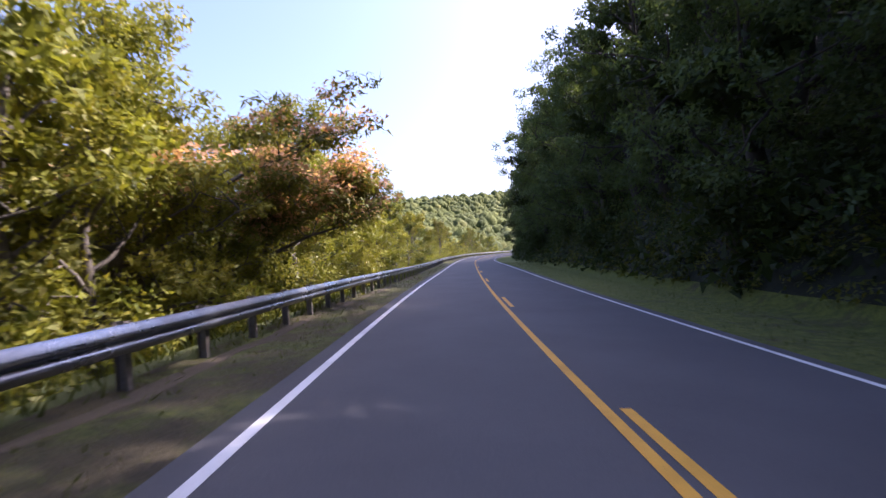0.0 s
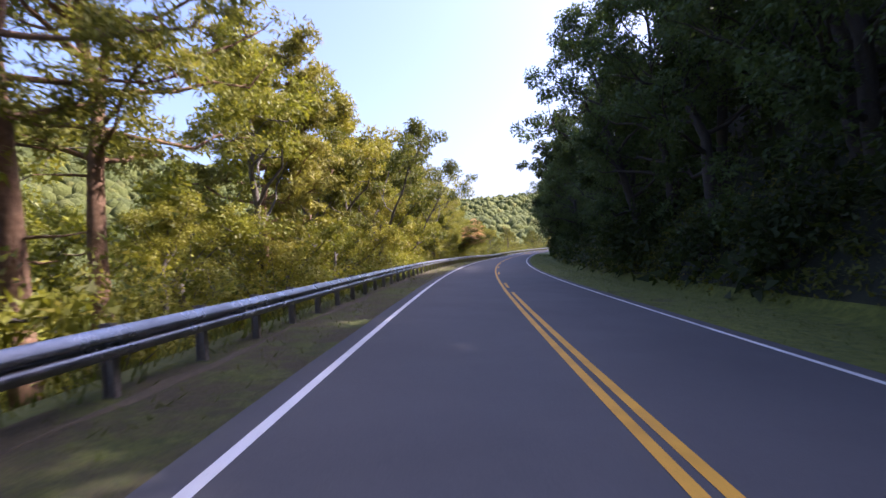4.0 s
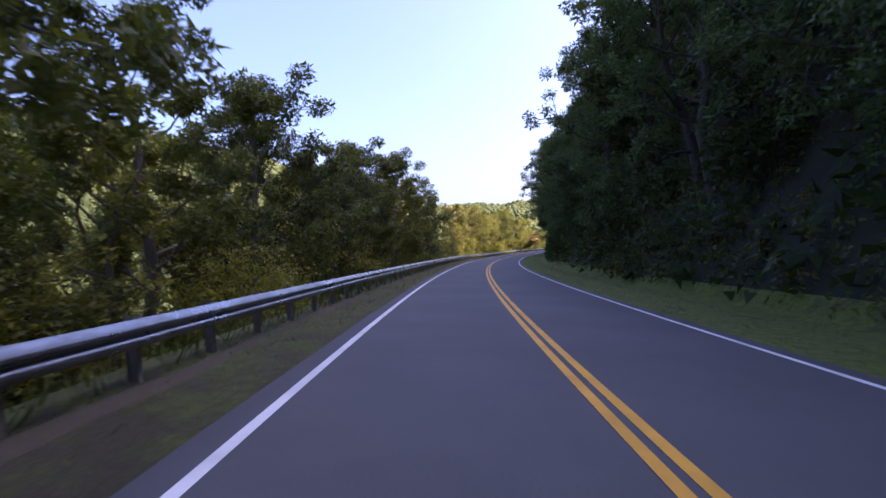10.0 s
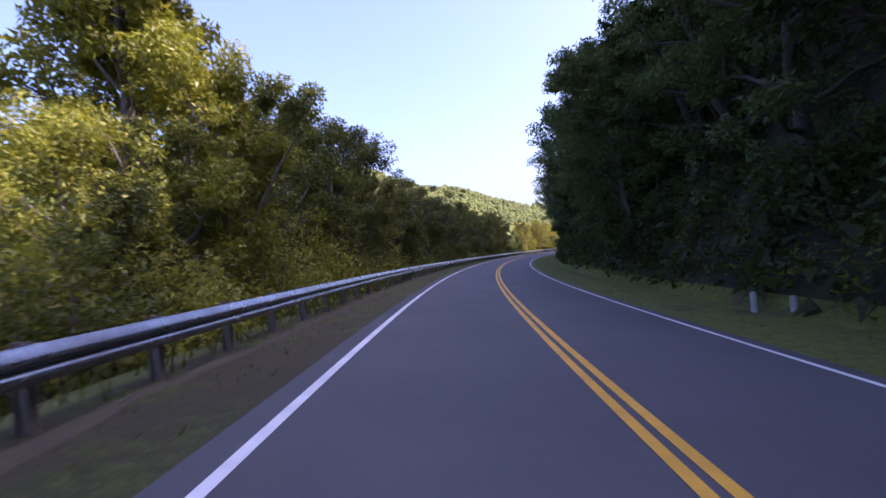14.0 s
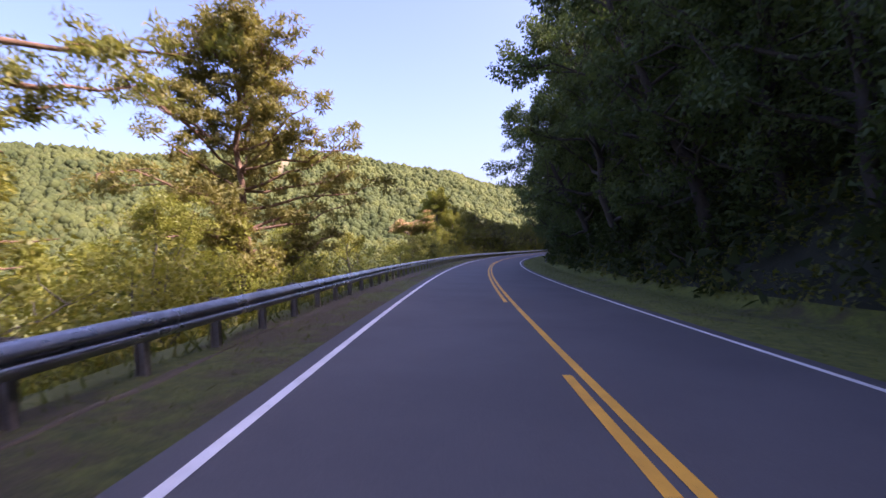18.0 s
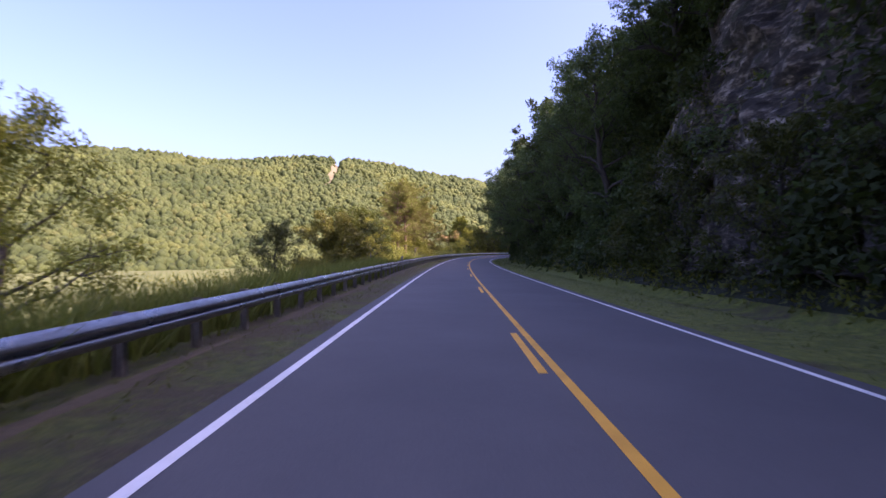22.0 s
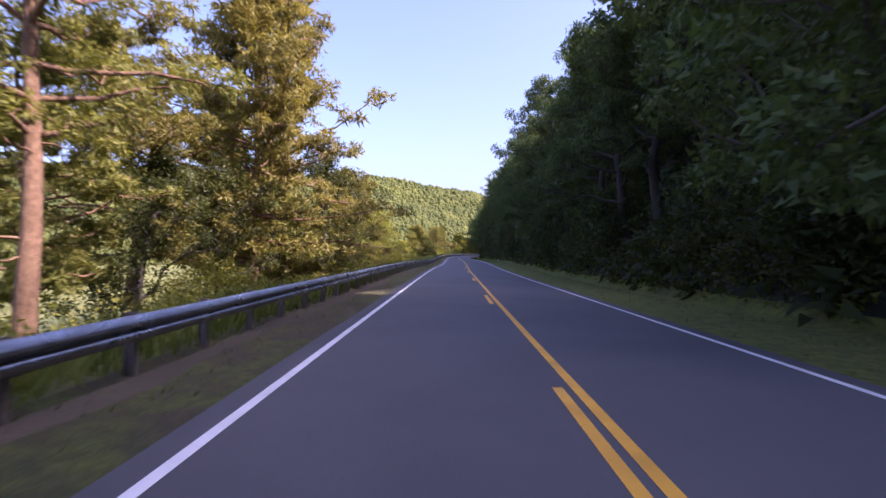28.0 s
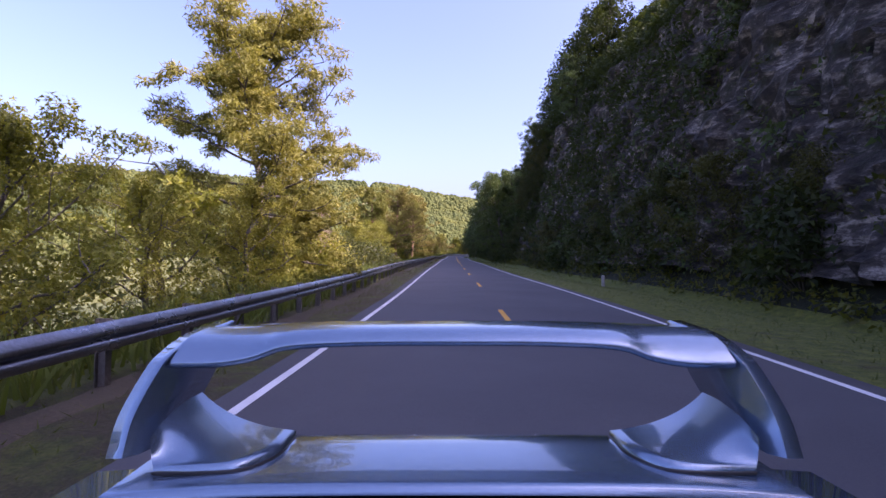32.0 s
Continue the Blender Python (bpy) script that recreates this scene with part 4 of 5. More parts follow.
trees(("full", 163, -9.3, 9), ("full", 149, -10, 8), ("light", -3.5, -8.6, 6), ("light", 1.5, -9, 7.5), ("light", 24, -9.2, 7),
      ("light", 38, -8.8, 6.5), ("oak3", -21.4, -11, 13), ("silk1", -3.9, -9, 7), ("sparse", 4.6, -12.5, 13), ("light", 4.8, -8.4, 5.5), ("light", 7.6, -9.2, 6.5), ("light", -1, -8.3, 4.2),
      ("oak2", 11.6, -10, 10.8), ("oak3", 13.1, -12, 13), ("pine4", 19.8, -10.5, 14.5), ("sparse", 20.7, -8, 10),
      ("pine2", 30.7, -10.5, 11), ("multi", 33.2, -9, 11), ("pine2", 37, -11, 10), ("oak3", 40.6, -10, 9.5), ("oak1", 42.4, -11, 10),
      ("multi", 45.1, -9, 10.5), ("oak3", 50.7, -9, 10), ("oak2", 54.2, -10, 11))
trees(("pine2", 59.4, -10, 10.6), ("oak3", 62.3, -9, 9), ("pine1", 70.5, -9, 13), ("pine1", 73.3, -8, 12), ("pine2", 93.5, -9, 9.3),
      ("oak1", 107.2, -12, 7.6), ("multi", 116.4, -11, 9), ("pine4", 121.2, -9.3, 11), ("pine2", 135.5, -8.5, 8.6),
      ("oak2", 147.7, -10, 11.5), ("oak2", 151.5, -9.3, 9.8), ("oak1", 159.8, -8.6, 9.5), ("oak1", 165.6, -10, 9.3),
      ("oak2", 173.4, -9, 9), ("oak1", 181.2, -9.3, 9.5), ("multi", 190, -9, 10), ("oak2", 198, -9.5, 8.6), ("oak1", 209, -9.3, 10.5),
      ("oak2", 214.4, -8.6, 11), ("multi", 221.3, -9.5, 8.5), ("oak1", 227.7, -10, 7.8), ("oak1", 231.1, -11.5, 9.8))
trees(("oak1", 235, -10, 9.6), ("poplar", 242, -11.5, 14.6), ("poplar", 240.6, -12.3, 12), ("poplar", 243.4, -12, 13), ("oak3", 245.5, -9.5, 7.5), ("light", 248.5, -9.5, 5), ("light", 243, -8.8, 7),
      ("pine6", 314.5, -9.3, 9.8), ("pine1", 325, -9, 12), ("pine3", 336.2, -9.8, 10.4), ("pine1", 340.6, -8.5, 10.6), ("pine1", 341.5, -9.3, 10),
      ("oak3", 362.6, -8.8, 4.2), ("full", 364.5, -9.3, 4.4), ("round", 374.2, -9.4, 3.8), ("round", 361.6, -10.3, 5.2), ("round", 423.5, -12.2, 3.6), ("round", 421.5, -11.4, 3.0), ("round", 409, -9, 3.0), ("light", 400.5, -8.8, 4.3),
      ("full", 387, -9, 3.3), ("pine5", 416.2, -9.4, 7.3), ("oak3", 446.5, -9.3, 4), ("oak3", 459, -10, 6), ("oak3", 469, -10, 7.2),
      ("pine6", 488.8, -9.2, 7.5), ("light", 475, -9.3, 6), ("round", 491.5, -10.2, 4.6), ("round", 486.5, -9.8, 4.2), ("round", 494, -9.6, 3.2), ("full", 498.5, -8.6, 9), ("sapling", 495, -9, 4.5))
trees(("pine6", 506.8, -9.3, 11.3), ("pine2", 502.5, -11.5, 9), ("pine3", 512, -11, 9),
      ("full", 509, -9.6, 5), ("full", 514, -9.8, 4.5), ("full", 504, -9.4, 5), ("pine2", 516.5, -10.3, 6), ("pine1", 519.4, -8, 11),
      ("pine3", 529, -11, 6.2), ("oak3", 535, -10, 4.2), ("pine3", 538.8, -8.8, 10.4), ("pine2", 546, -11, 8.2),
      ("light", 554.7, -9, 5), ("light", 550, -10.5, 5), ("light", 559, -11, 4.5), ("spruce", 585.5, -10, 11.7),
      ("light", 601, -8.6, 6), ("light", 604, -9.5, 6.5), ("light", 595, -9.5, 5.5), ("light", 590, -9, 4.6),
      ("light", 598, -11.5, 6.5))
set_plant("bare", 579.0, -8.9, 0.86, "trees beside the guardrail")
set_plant("silk2", 264.0, -9.4, 1.1, "trees beside the guardrail", lean=13)

# scrub and small trees behind the guardrail: from, to, how many per metre, kinds, size range, offsets
SCRUB = [(-210, -27, 0.3, ("wood1", "wood2", "vines", "sapling"), (0.75, 1.2), (-18, -9)),
         (-32, 81, 0.8, ("bush1", "vines", "sapling", "wood2"), (0.8, 1.25), (-13, -8.0)),
         (-27, 81, 0.25, ("wood2", "wood2", "wood1"), (0.7, 1.0), (-24, -12)),
         (81, 123, 0.45, ("bush2", "bush3", "bush1", "sapling"), (0.6, 1.0), (-13, -7.6)),
         (81, 123, 0.35, ("wood1", "wood2"), (0.6, 0.8), (-26, -13)),
         (123, 255, 0.36, ("bush2", "bush3", "sapling", "vines"), (0.8, 1.3), (-12, -7.8)),
         (125, 226, 0.5, ("wood1", "wood1", "wood2"), (0.7, 1.0), (-20, -10)),
         (228, 264, 0.8, ("oak1", "vines", "bush2", "multi", "bush2"), (0.6, 0.8), (-15, -8.4))]
SCRUB += [(250, 300, 0.4, ("vines", "bush2", "bush1", "sapling"), (0.6, 1.0), (-14, -7.8)),
         (300, 348, 0.9, ("bush1", "vines", "sapling", "vines"), (0.7, 1.1), (-15, -8)),
         (345, 371, 1.2, ("vines", "bush1", "vines", "sapling"), (0.7, 1.1), (-14, -7.8)),
         (372, 440, 0.08, ("bush2", "bush1"), (0.5, 0.8), (-13, -8)),
         (440, 530, 0.5, ("bush2", "bush1", "sapling", "vines"), (0.6, 1.1), (-14, -8)),
         (524, 560, 0.7, ("bush1", "sapling", "bush3", "bush2"), (0.7, 1.1), (-16, -8.5)),
         (577, 606, 0.45, ("vines", "bush1", "sapling", "bush2"), (0.8, 1.2), (-13, -8)),
         (606, 660, 0.25, ("bush1", "sapling", "wood2"), (0.7, 0.9), (-14, -9))]
# single mounds
for key, s, o, size in (("mound", 570.6, -9.6, 1.08), ("mound", 566.2, -9.0, 0.85), ("mound", 575, -10.4, 0.95), ("bush1", 434.5, -8.6, 0.55), ("bush1", 558.5, -9.5, 1.0)):
    set_plant(key, s, o, size, "scrub beside the guardrail", sink=0.1)
for i in range(34):
    set_plant(("bush2", "vines", "bush3")[i % 3], 231 + 25 * rng.random(), -7.2 - 2.6 * rng.random(), 0.75 + 0.4 * rng.random(), "scrub beside the guardrail", sink=0.1, share=0.7)
for i in range(16):
    set_plant(("bush1", "vines", "bush2")[i % 3], 576 + 9 * rng.random(), -7.6 - 4 * rng.random(), 0.8 + 0.5 * rng.random(), "scrub beside the guardrail", sink=0.1, share=0.8)
for a, b, n, key, lo, hi in ((-32, 84, 26, "light", 0.45, 0.7), (84, 130, 12, "full", 0.45, 0.65), (130, 262, 34, "full", 0.45, 0.7), (296, 366, 20, "light", 0.35, 0.55),
                             (442, 502, 12, "light", 0.35, 0.55), (524, 546, 6, "full", 0.4, 0.55), (577, 590, 5, "light", 0.4, 0.55)):
    for i in range(n):
        set_plant(key, a + (b - a) * (i + rng.random()) / n, -8.6 - 4.5 * rng.random(), lo + (hi - lo) * rng.random(), "scrub beside the guardrail", sink=0.1, share=0.62)
for a, b, per, kinds, (lo, hi), (o0, o1) in SCRUB:
    n = int((b - a) * per)
    for i in range(n):
        s = a + (b - a) * (i + rng.random()) / n
        o = o1 + (o0 - o1) * rng.random() ** 1.6
        set_plant(kinds[rng.integers(len(kinds))], s, o, lo + (hi - lo) * rng.random(), "scrub beside the guardrail", sink=0.1, share=0.62)

# the bank above the road
ROW_S = (-240, 67, 94.9, 191, 225.2, 290, 312, 338, 348, 372, 450, 470, 505, 530, 640)
ROW_SIZE = (1.3, 1.25, 1.0, 0.95, 1.1, 1.05, 1.25, 1.2, 0.95, 0.9, 1.0, 1.0, 1.05, 0.9, 0.9)
for i in range(165):
    s = -235 + 880 * (i + rng.random()) / 165
    w = float(rocky(s))
    row = i % 3
    o = (9.4, 13.5, 19)[row] + rng.random() * (2.0, 4, 5)[row]
    if w > 0.3:
        o = (11.6 if s < 485 else 12.2) + rng.random() * 6
    key = ("dark1", "dark2", "dark3")[rng.integers(3)]
    if 557 < s < 597:
        continue
    size = (0.72 if 22 < s < 44 else 1) * float(np.interp(s, ROW_S, ROW_SIZE)) * (0.85 + 0.3 * rng.random()) * ((0.6 if s < 485 else 0.75) if w > 0.3 else (1, 0.95, 0.85)[row])
    set_plant(key, s, o, size, "woodland on the bank", sink=0.3)
# trees added high up behind the edge, to keep sun off the road
crest = []
for i in range(26):
    s = 118 + 150 * (i + rng.random()) / 26
    crest.append((s, 32 + 12 * rng.random(), 0.7 + 0.3 * rng.random()))
# the first row over the verge; the crowns reach out to it
EDGE_S = (-70, -20, 16, 25, 43, 52, 110, 150, 230, 262, 290, 330, 348, 378)
EDGE_TOP = (17.5, 17, 16.5, 13.2, 13.2, 17.5, 17.5, 17.5, 18, 17.5, 20, 19, 17, 17)
for i in range(150):
    s = -75 + 600 * (i + rng.random()) / 150
    if 378 < s < 446 or 508 < s < 527:
        continue
    o = 9.6 + 1.5 * rng.random() if i % 3 else 12.5 + 2 * rng.random()
    top = float(np.interp(s, EDGE_S, EDGE_TOP)) if s < 400 else float(np.interp(s, (446, 460, 500), (18.5, 18.5, 19)))
    key = ("edge1", "edge2", "edge3")[rng.integers(3)]
    set_plant(key, s, o, (top * (0.86 + 0.26 * rng.random()) + (1.5 if i % 3 == 0 else 0) - float(lie(s, o))) / {"edge1": 14.4, "edge2": 15.0, "edge3": 13.4}[key], "trees at the edge of the wood", sink=0.3, lean=2 + (4 if s < 260 else 7) * rng.random() if i % 3 else 0)
for i in range(34):
    s = 378 + 66 * (i + rng.random()) / 17 if i < 17 else 530 + 92 * (i - 17 + rng.random()) / 17
    o = 11.0 + 1.4 * rng.random() if s < 485 else 11.6 + 1.4 * rng.random()
    top = (20.5 if s < 485 else 21.5) + 3 * rng.random() - (5.5 if 557 < s < 572 else 4.5 if 572 < s < 596 else 0)
    set_plant(("edge1", "edge3")[i % 2], s, o, (top - float(lie(s, o))) / 13.8, "trees on top of the rock face", sink=0.4, lean=2 + 8 * rng.random())
for i in range(9):
    s, o = 443 + 2.6 * i, 10.2 + 3.5 * rng.random()
    set_plant(("edge1", "edge3")[i % 2], s, o, (19 + 2 * rng.random() - float(lie(s, o))) / 13.8, "trees at the edge of the wood", sink=0.4, lean=3 + 4 * rng.random())
set_plant("sycamore", 518, 8.6, 0.98, sink=0.3, lean=14)
set_plant("sycamore", 224.5, 8.9, 0.82, sink=0.3, lean=4, label="pale green leafy tree at the edge of the dark wood")
set_plant("edge3", 522.5, 9.6, 0.62, "trees at the edge of the wood", sink=0.3, lean=5)
# trees that lean out over the lane
for s, o, top, lean in ((1.2, 9.8, 16, 4), (19, 9.4, 15.5, 7), (47, 9.2, 17.5, 8), (222, 9.4, 17, 6), (289, 8.8, 17, 17), (299, 8.8, 18.5, 17), (311, 9, 17.5, 13), (340, 9.3, 15, 9), (497, 9.2, 17, 12)):
    set_plant("edge2", s, o, (top - float(lie(s, o))) / 14.6, "trees at the edge of the wood", sink=0.3, lean=lean)
for i in range(96):
    s = -60 + 178 * rng.random() if i % 4 == 0 else 272 + 350 * rng.random()
    if not 560 < s < 597:
        crest.append((s, 17 + 26 * rng.random(), 0.3 + 0.12 * rng.random()))
# further added ones where sun would reach the left verge
for i in range(26):
    s, o, top = (254 + 36 * (i + rng.random()) / 14, 15.5 + 5 * rng.random(), 28) if i < 14 else (572 + 26 * (i - 14 + rng.random()) / 12, 20 + 4 * rng.random(), 29)
    crest.append((s, o, max(0.3, (top - float(lie(s, o))) / 12.6)))
sun_blocking_wood = thing("sun_blocking_wood", "trees added high on the bank to block the sun", "woods", kind="stuff")
for name, me in (("trunks", PATTERNS["crest"][3]), ("crowns", PATTERNS["crest"][4])):
    v0 = np.array([v.co for v in me.vertices])
    f0 = np.array([p.vertices for p in me.polygons])
    pieces = []
    for i, (s, o, size) in enumerate(crest):
        c, d = math.cos(i * 2.4), math.sin(i * 2.4)
        pieces.append((v0 @ np.array([[c, d, 0], [-d, c, 0], [0, 0, 1]]) * size + grounded(s, o, 0.35), f0))
    v, f = join(pieces)
    tagged(part(name, mesh_of(name, v, f, me.materials[0]), sun_blocking_wood), kind="stuff")
for i in range(100):
    s = -90 + 720 * (i + rng.random()) / 100
    w = float(rocky(s))
    o = 8.6 + 2.6 * rng.random() ** 1.5
    if w > 0.3:
        o = 8.3 + 0.9 * rng.random() if i % 3 else 9.5 + 4 * rng.random()
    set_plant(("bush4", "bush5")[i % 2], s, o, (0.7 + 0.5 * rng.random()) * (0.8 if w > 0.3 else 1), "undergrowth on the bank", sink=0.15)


for s, o, top, lean in ((415, 9.6, 12, 3), (418.5, 9.2, 13.5, 4), (422, 9.4, 14, 3), (425.5, 9.1, 13, 3), (429, 9.3, 11, 2), (531, 9.3, 7.5, 3), (534, 9, 6.5, 2), (537.5, 9.2, 7.2, 3), (541, 9.1, 6, 2), (545, 9, 5, 2)):
    set_plant("edge3" if top > 10 else "sapling_dark", s, o, (top - float(lie(s, o))) / (13.4 if top > 10 else 5.4), "trees at the foot of the rock face", sink=0.3, lean=lean)
for i in range(14):
    set_plant("sapling_dark", 529 + 1.2 * i, 9.8 + 1.8 * rng.random(), 0.8 + 0.4 * rng.random(), "bushes rooted on the rock face", sink=0.3, lean=8)
for i in range(38):
    s = 528 + 92 * (i + rng.random()) / 38 if i % 2 else 380 + 64 * (i + rng.random()) / 38
    set_plant(("sapling_dark", "bush6")[i % 3 == 0], s, 8.3 + 0.9 * rng.random(), 0.55 + 0.5 * rng.random(), "bushes at the foot of the rock face", sink=0.15)

# ---------------------------------------------------------------- cover that nobody could count
def leaf_cover(name, label, category, foliage, centres, radius, each, size, flat=0.8, tri=True):
    v, f = leaves(rng, centres, radius, each, size, flat, 0.6, 0.6, tri)
    return tagged(new(name, mesh_of(name, v, f, foliage)), label, category, kind="stuff")


THICK_S = (-210, -27.4, 12.6, 78.1, 85.6, 121.4, 130.9, 250, 262, 300, 345, 358, 366, 412, 440, 450, 480, 520, 530, 556, 568, 580, 606, 640)
THICK_H = (4, 3, 3.4, 3, 1.5, 1.5, 4, 4.6, 4, 2.1, 2.2, 1.9, 0.5, 0.4, 0.5, 1, 0.9, 0.5, 0.7, 0.4, 0.6, 1.7, 2.4, 2)


def thicket(name, n, foliage, label, seed, each=20, size=0.125):
    r = np.random.default_rng(seed)
    s = -200 + 840 * r.random(n)
    o = -6.6 - 8.5 * r.random(n) ** 1.5
    top = np.interp(s, THICK_S, THICK_H) * (0.75 + 0.5 * wobble(s, o, 2.6, seed)) * np.clip((-o - 6.0) / 1.6, 0.35, 1)
    base = lie(s, o)
    z = base + (np.maximum(top, base + 0.3) - base) * r.random(n) ** 0.6
    leaf_cover(name, label, "thicket", foliage, on_road(s, o, z), 0.42, each, size)


thicket("thicket", 6500, LEAF_LIGHT, "tangled sunlit scrub and vines behind the guardrail", 61)
thicket("thicket", 5500, LEAF, "tangled green scrub behind the guardrail", 62)
r = np.random.default_rng(63)
n = 11000
cs = -130 + 770 * r.random(n)
cd = 0.2 + 26 * r.random(n) ** 1.4
keep = rocky(cs) < 0.4
cs, cd = cs[keep], cd[keep]
# this cover's leaf colour carries the bank's shade
leaf_cover("bank_cover", "vines and saplings with shade-darkened leaves covering the steep bank", "undergrowth", LEAF_BANK_SHADE, on_road(cs, 7.6 + cd, lie(cs, 7.6 + cd) + 0.3), 1.0, 16, 0.5)
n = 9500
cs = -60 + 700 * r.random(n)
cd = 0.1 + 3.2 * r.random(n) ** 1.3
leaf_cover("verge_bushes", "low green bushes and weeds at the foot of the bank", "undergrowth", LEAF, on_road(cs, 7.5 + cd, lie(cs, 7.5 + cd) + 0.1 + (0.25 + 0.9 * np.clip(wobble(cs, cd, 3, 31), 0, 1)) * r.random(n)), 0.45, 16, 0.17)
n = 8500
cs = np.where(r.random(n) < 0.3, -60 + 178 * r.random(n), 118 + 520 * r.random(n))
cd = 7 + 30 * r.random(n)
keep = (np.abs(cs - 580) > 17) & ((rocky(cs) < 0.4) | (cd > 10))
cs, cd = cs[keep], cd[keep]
leaf_cover("upper_bank_cover", "scrub and saplings with shade-darkened leaves on the upper bank", "undergrowth", LEAF_BANK_SHADE, on_road(cs, 7.6 + cd, lie(cs, 7.6 + cd) + 0.2 + 1.6 * r.random(len(cs))), 1.1, 15, 0.5)
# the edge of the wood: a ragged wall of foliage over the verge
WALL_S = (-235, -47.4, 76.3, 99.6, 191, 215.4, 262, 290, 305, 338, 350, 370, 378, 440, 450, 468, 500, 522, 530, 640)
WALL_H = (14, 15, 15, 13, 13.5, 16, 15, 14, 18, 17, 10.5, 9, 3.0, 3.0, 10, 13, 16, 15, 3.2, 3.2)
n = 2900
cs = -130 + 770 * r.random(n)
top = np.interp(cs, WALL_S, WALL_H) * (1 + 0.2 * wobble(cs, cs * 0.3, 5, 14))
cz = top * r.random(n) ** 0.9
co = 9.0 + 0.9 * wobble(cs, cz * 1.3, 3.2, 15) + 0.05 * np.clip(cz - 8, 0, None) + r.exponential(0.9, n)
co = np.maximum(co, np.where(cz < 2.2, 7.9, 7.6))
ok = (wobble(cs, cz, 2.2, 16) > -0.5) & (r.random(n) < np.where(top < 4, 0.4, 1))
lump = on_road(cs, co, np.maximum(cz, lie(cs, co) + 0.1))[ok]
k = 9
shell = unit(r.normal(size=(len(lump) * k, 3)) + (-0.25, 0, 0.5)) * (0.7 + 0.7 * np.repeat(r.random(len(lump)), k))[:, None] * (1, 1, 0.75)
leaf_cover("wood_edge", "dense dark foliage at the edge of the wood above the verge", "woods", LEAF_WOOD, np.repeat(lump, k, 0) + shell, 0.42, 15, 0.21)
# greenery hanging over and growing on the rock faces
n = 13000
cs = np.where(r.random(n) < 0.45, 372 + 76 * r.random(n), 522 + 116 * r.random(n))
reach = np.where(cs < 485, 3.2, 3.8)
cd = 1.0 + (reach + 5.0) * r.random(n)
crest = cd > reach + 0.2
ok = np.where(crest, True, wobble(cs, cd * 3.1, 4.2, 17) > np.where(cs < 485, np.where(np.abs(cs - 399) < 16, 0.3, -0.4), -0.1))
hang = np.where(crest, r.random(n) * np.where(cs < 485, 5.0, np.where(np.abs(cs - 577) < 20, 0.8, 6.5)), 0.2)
leaf_cover("cliff_greenery", "bushes and vines growing on and above the rock face", "undergrowth", LEAF_BANK_SHADE,
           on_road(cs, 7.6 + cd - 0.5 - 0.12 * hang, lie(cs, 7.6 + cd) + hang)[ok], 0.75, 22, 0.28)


def clumps(name, label, n, zones, offsets, lift, foliage, seed):
    """Rounded bushes too many to count, each a cluster of leaf sprays."""
    r = np.random.default_rng(seed)
    a, b = np.array(zones)[r.integers(len(zones), size=n)].T
    s, o = a + (b - a) * r.random(n), offsets[0] + (offsets[1] - offsets[0]) * r.random(n)
    size = 0.5 + 0.8 * r.random(n)
    k = 9
    d = unit(r.normal(size=(n * k, 3))) * np.repeat(size, k)[:, None] * (0.7, 0.7, 0.6)
    c = on_road(s, o, lie(s, o) + lift * r.random(n) + size * 0.3) - (0, 0, 0.0)
    leaf_cover(name, label, "undergrowth", foliage, np.repeat(c, k, 0) + d + (0, 0, 0.1), 0.42, 16, 0.19)


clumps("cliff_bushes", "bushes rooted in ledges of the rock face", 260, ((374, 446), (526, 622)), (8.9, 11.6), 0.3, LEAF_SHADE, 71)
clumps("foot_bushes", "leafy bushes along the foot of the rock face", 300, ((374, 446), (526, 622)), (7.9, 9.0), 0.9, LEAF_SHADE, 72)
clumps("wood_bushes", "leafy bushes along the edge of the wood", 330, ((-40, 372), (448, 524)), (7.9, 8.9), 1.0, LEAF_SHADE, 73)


def grass(name, n, bands, tall, wide, foliage, label, seed, s0=-60, s1=640, bend=0.4):
    """Single blades, bent a little, over bands of offsets."""
    r = np.random.default_rng(seed)
    s = s0 + (s1 - s0) * r.random(n)
    lo, hi = np.array(bands)[r.integers(len(bands), size=n)].T
    o = lo + (hi - lo) * r.random(n)
    p = on_road(s, o, lie(s, o) - 0.02)
    a = r.random(n) * 6.28
    h = (tall * (0.5 + r.random(n) * 0.9))[:, None]
    w = wide * (0.7 + 0.6 * r.random(n))[:, None]
    side = np.stack([np.cos(a), np.sin(a), 0 * a], -1) * w / 2
    lean = r.normal(size=(n, 3)) * (bend, bend, 0) * h + (0, 0, 1) * h
    v = np.stack([p - side, p + side, p + lean], 1).reshape(-1, 3)
    tagged(new(name, mesh_of(name, v, np.arange(n * 3).reshape(n, 3), foliage)), label, "grass", kind="stuff")


grass("grass", 280000, ((-6.3, -3.6), (3.55, 7.6), (3.55, 7.6)), 0.055, 0.012, GRASS_BLADE, "short roadside grass on both verges", 64, bend=1.1)
grass("grass_tufts", 45000, ((-6.3, -3.9), (3.8, 7.6)), 0.085, 0.03, GRASS_BLADE, "coarser grass tufts and weeds on the verges", 68, bend=0.8)
grass("tall_grass", 75000, ((-12.5, -5.4), (-8, -5.6)), 0.75, 0.05, MEADOW_BLADE, "tall meadow grass behind the guardrail", 65, 340, 640)
grass("tall_grass", 60000, ((-10, -5.7),), 1.0, 0.06, MEADOW_BLADE, "high lush grass between the guardrail and the field", 67, 372, 450)
grass("tall_grass", 12000, ((-7.5, -5.3),), 0.3, 0.04, GRASS_BLADE, "tall weeds under the guardrail", 66, -60, 340)

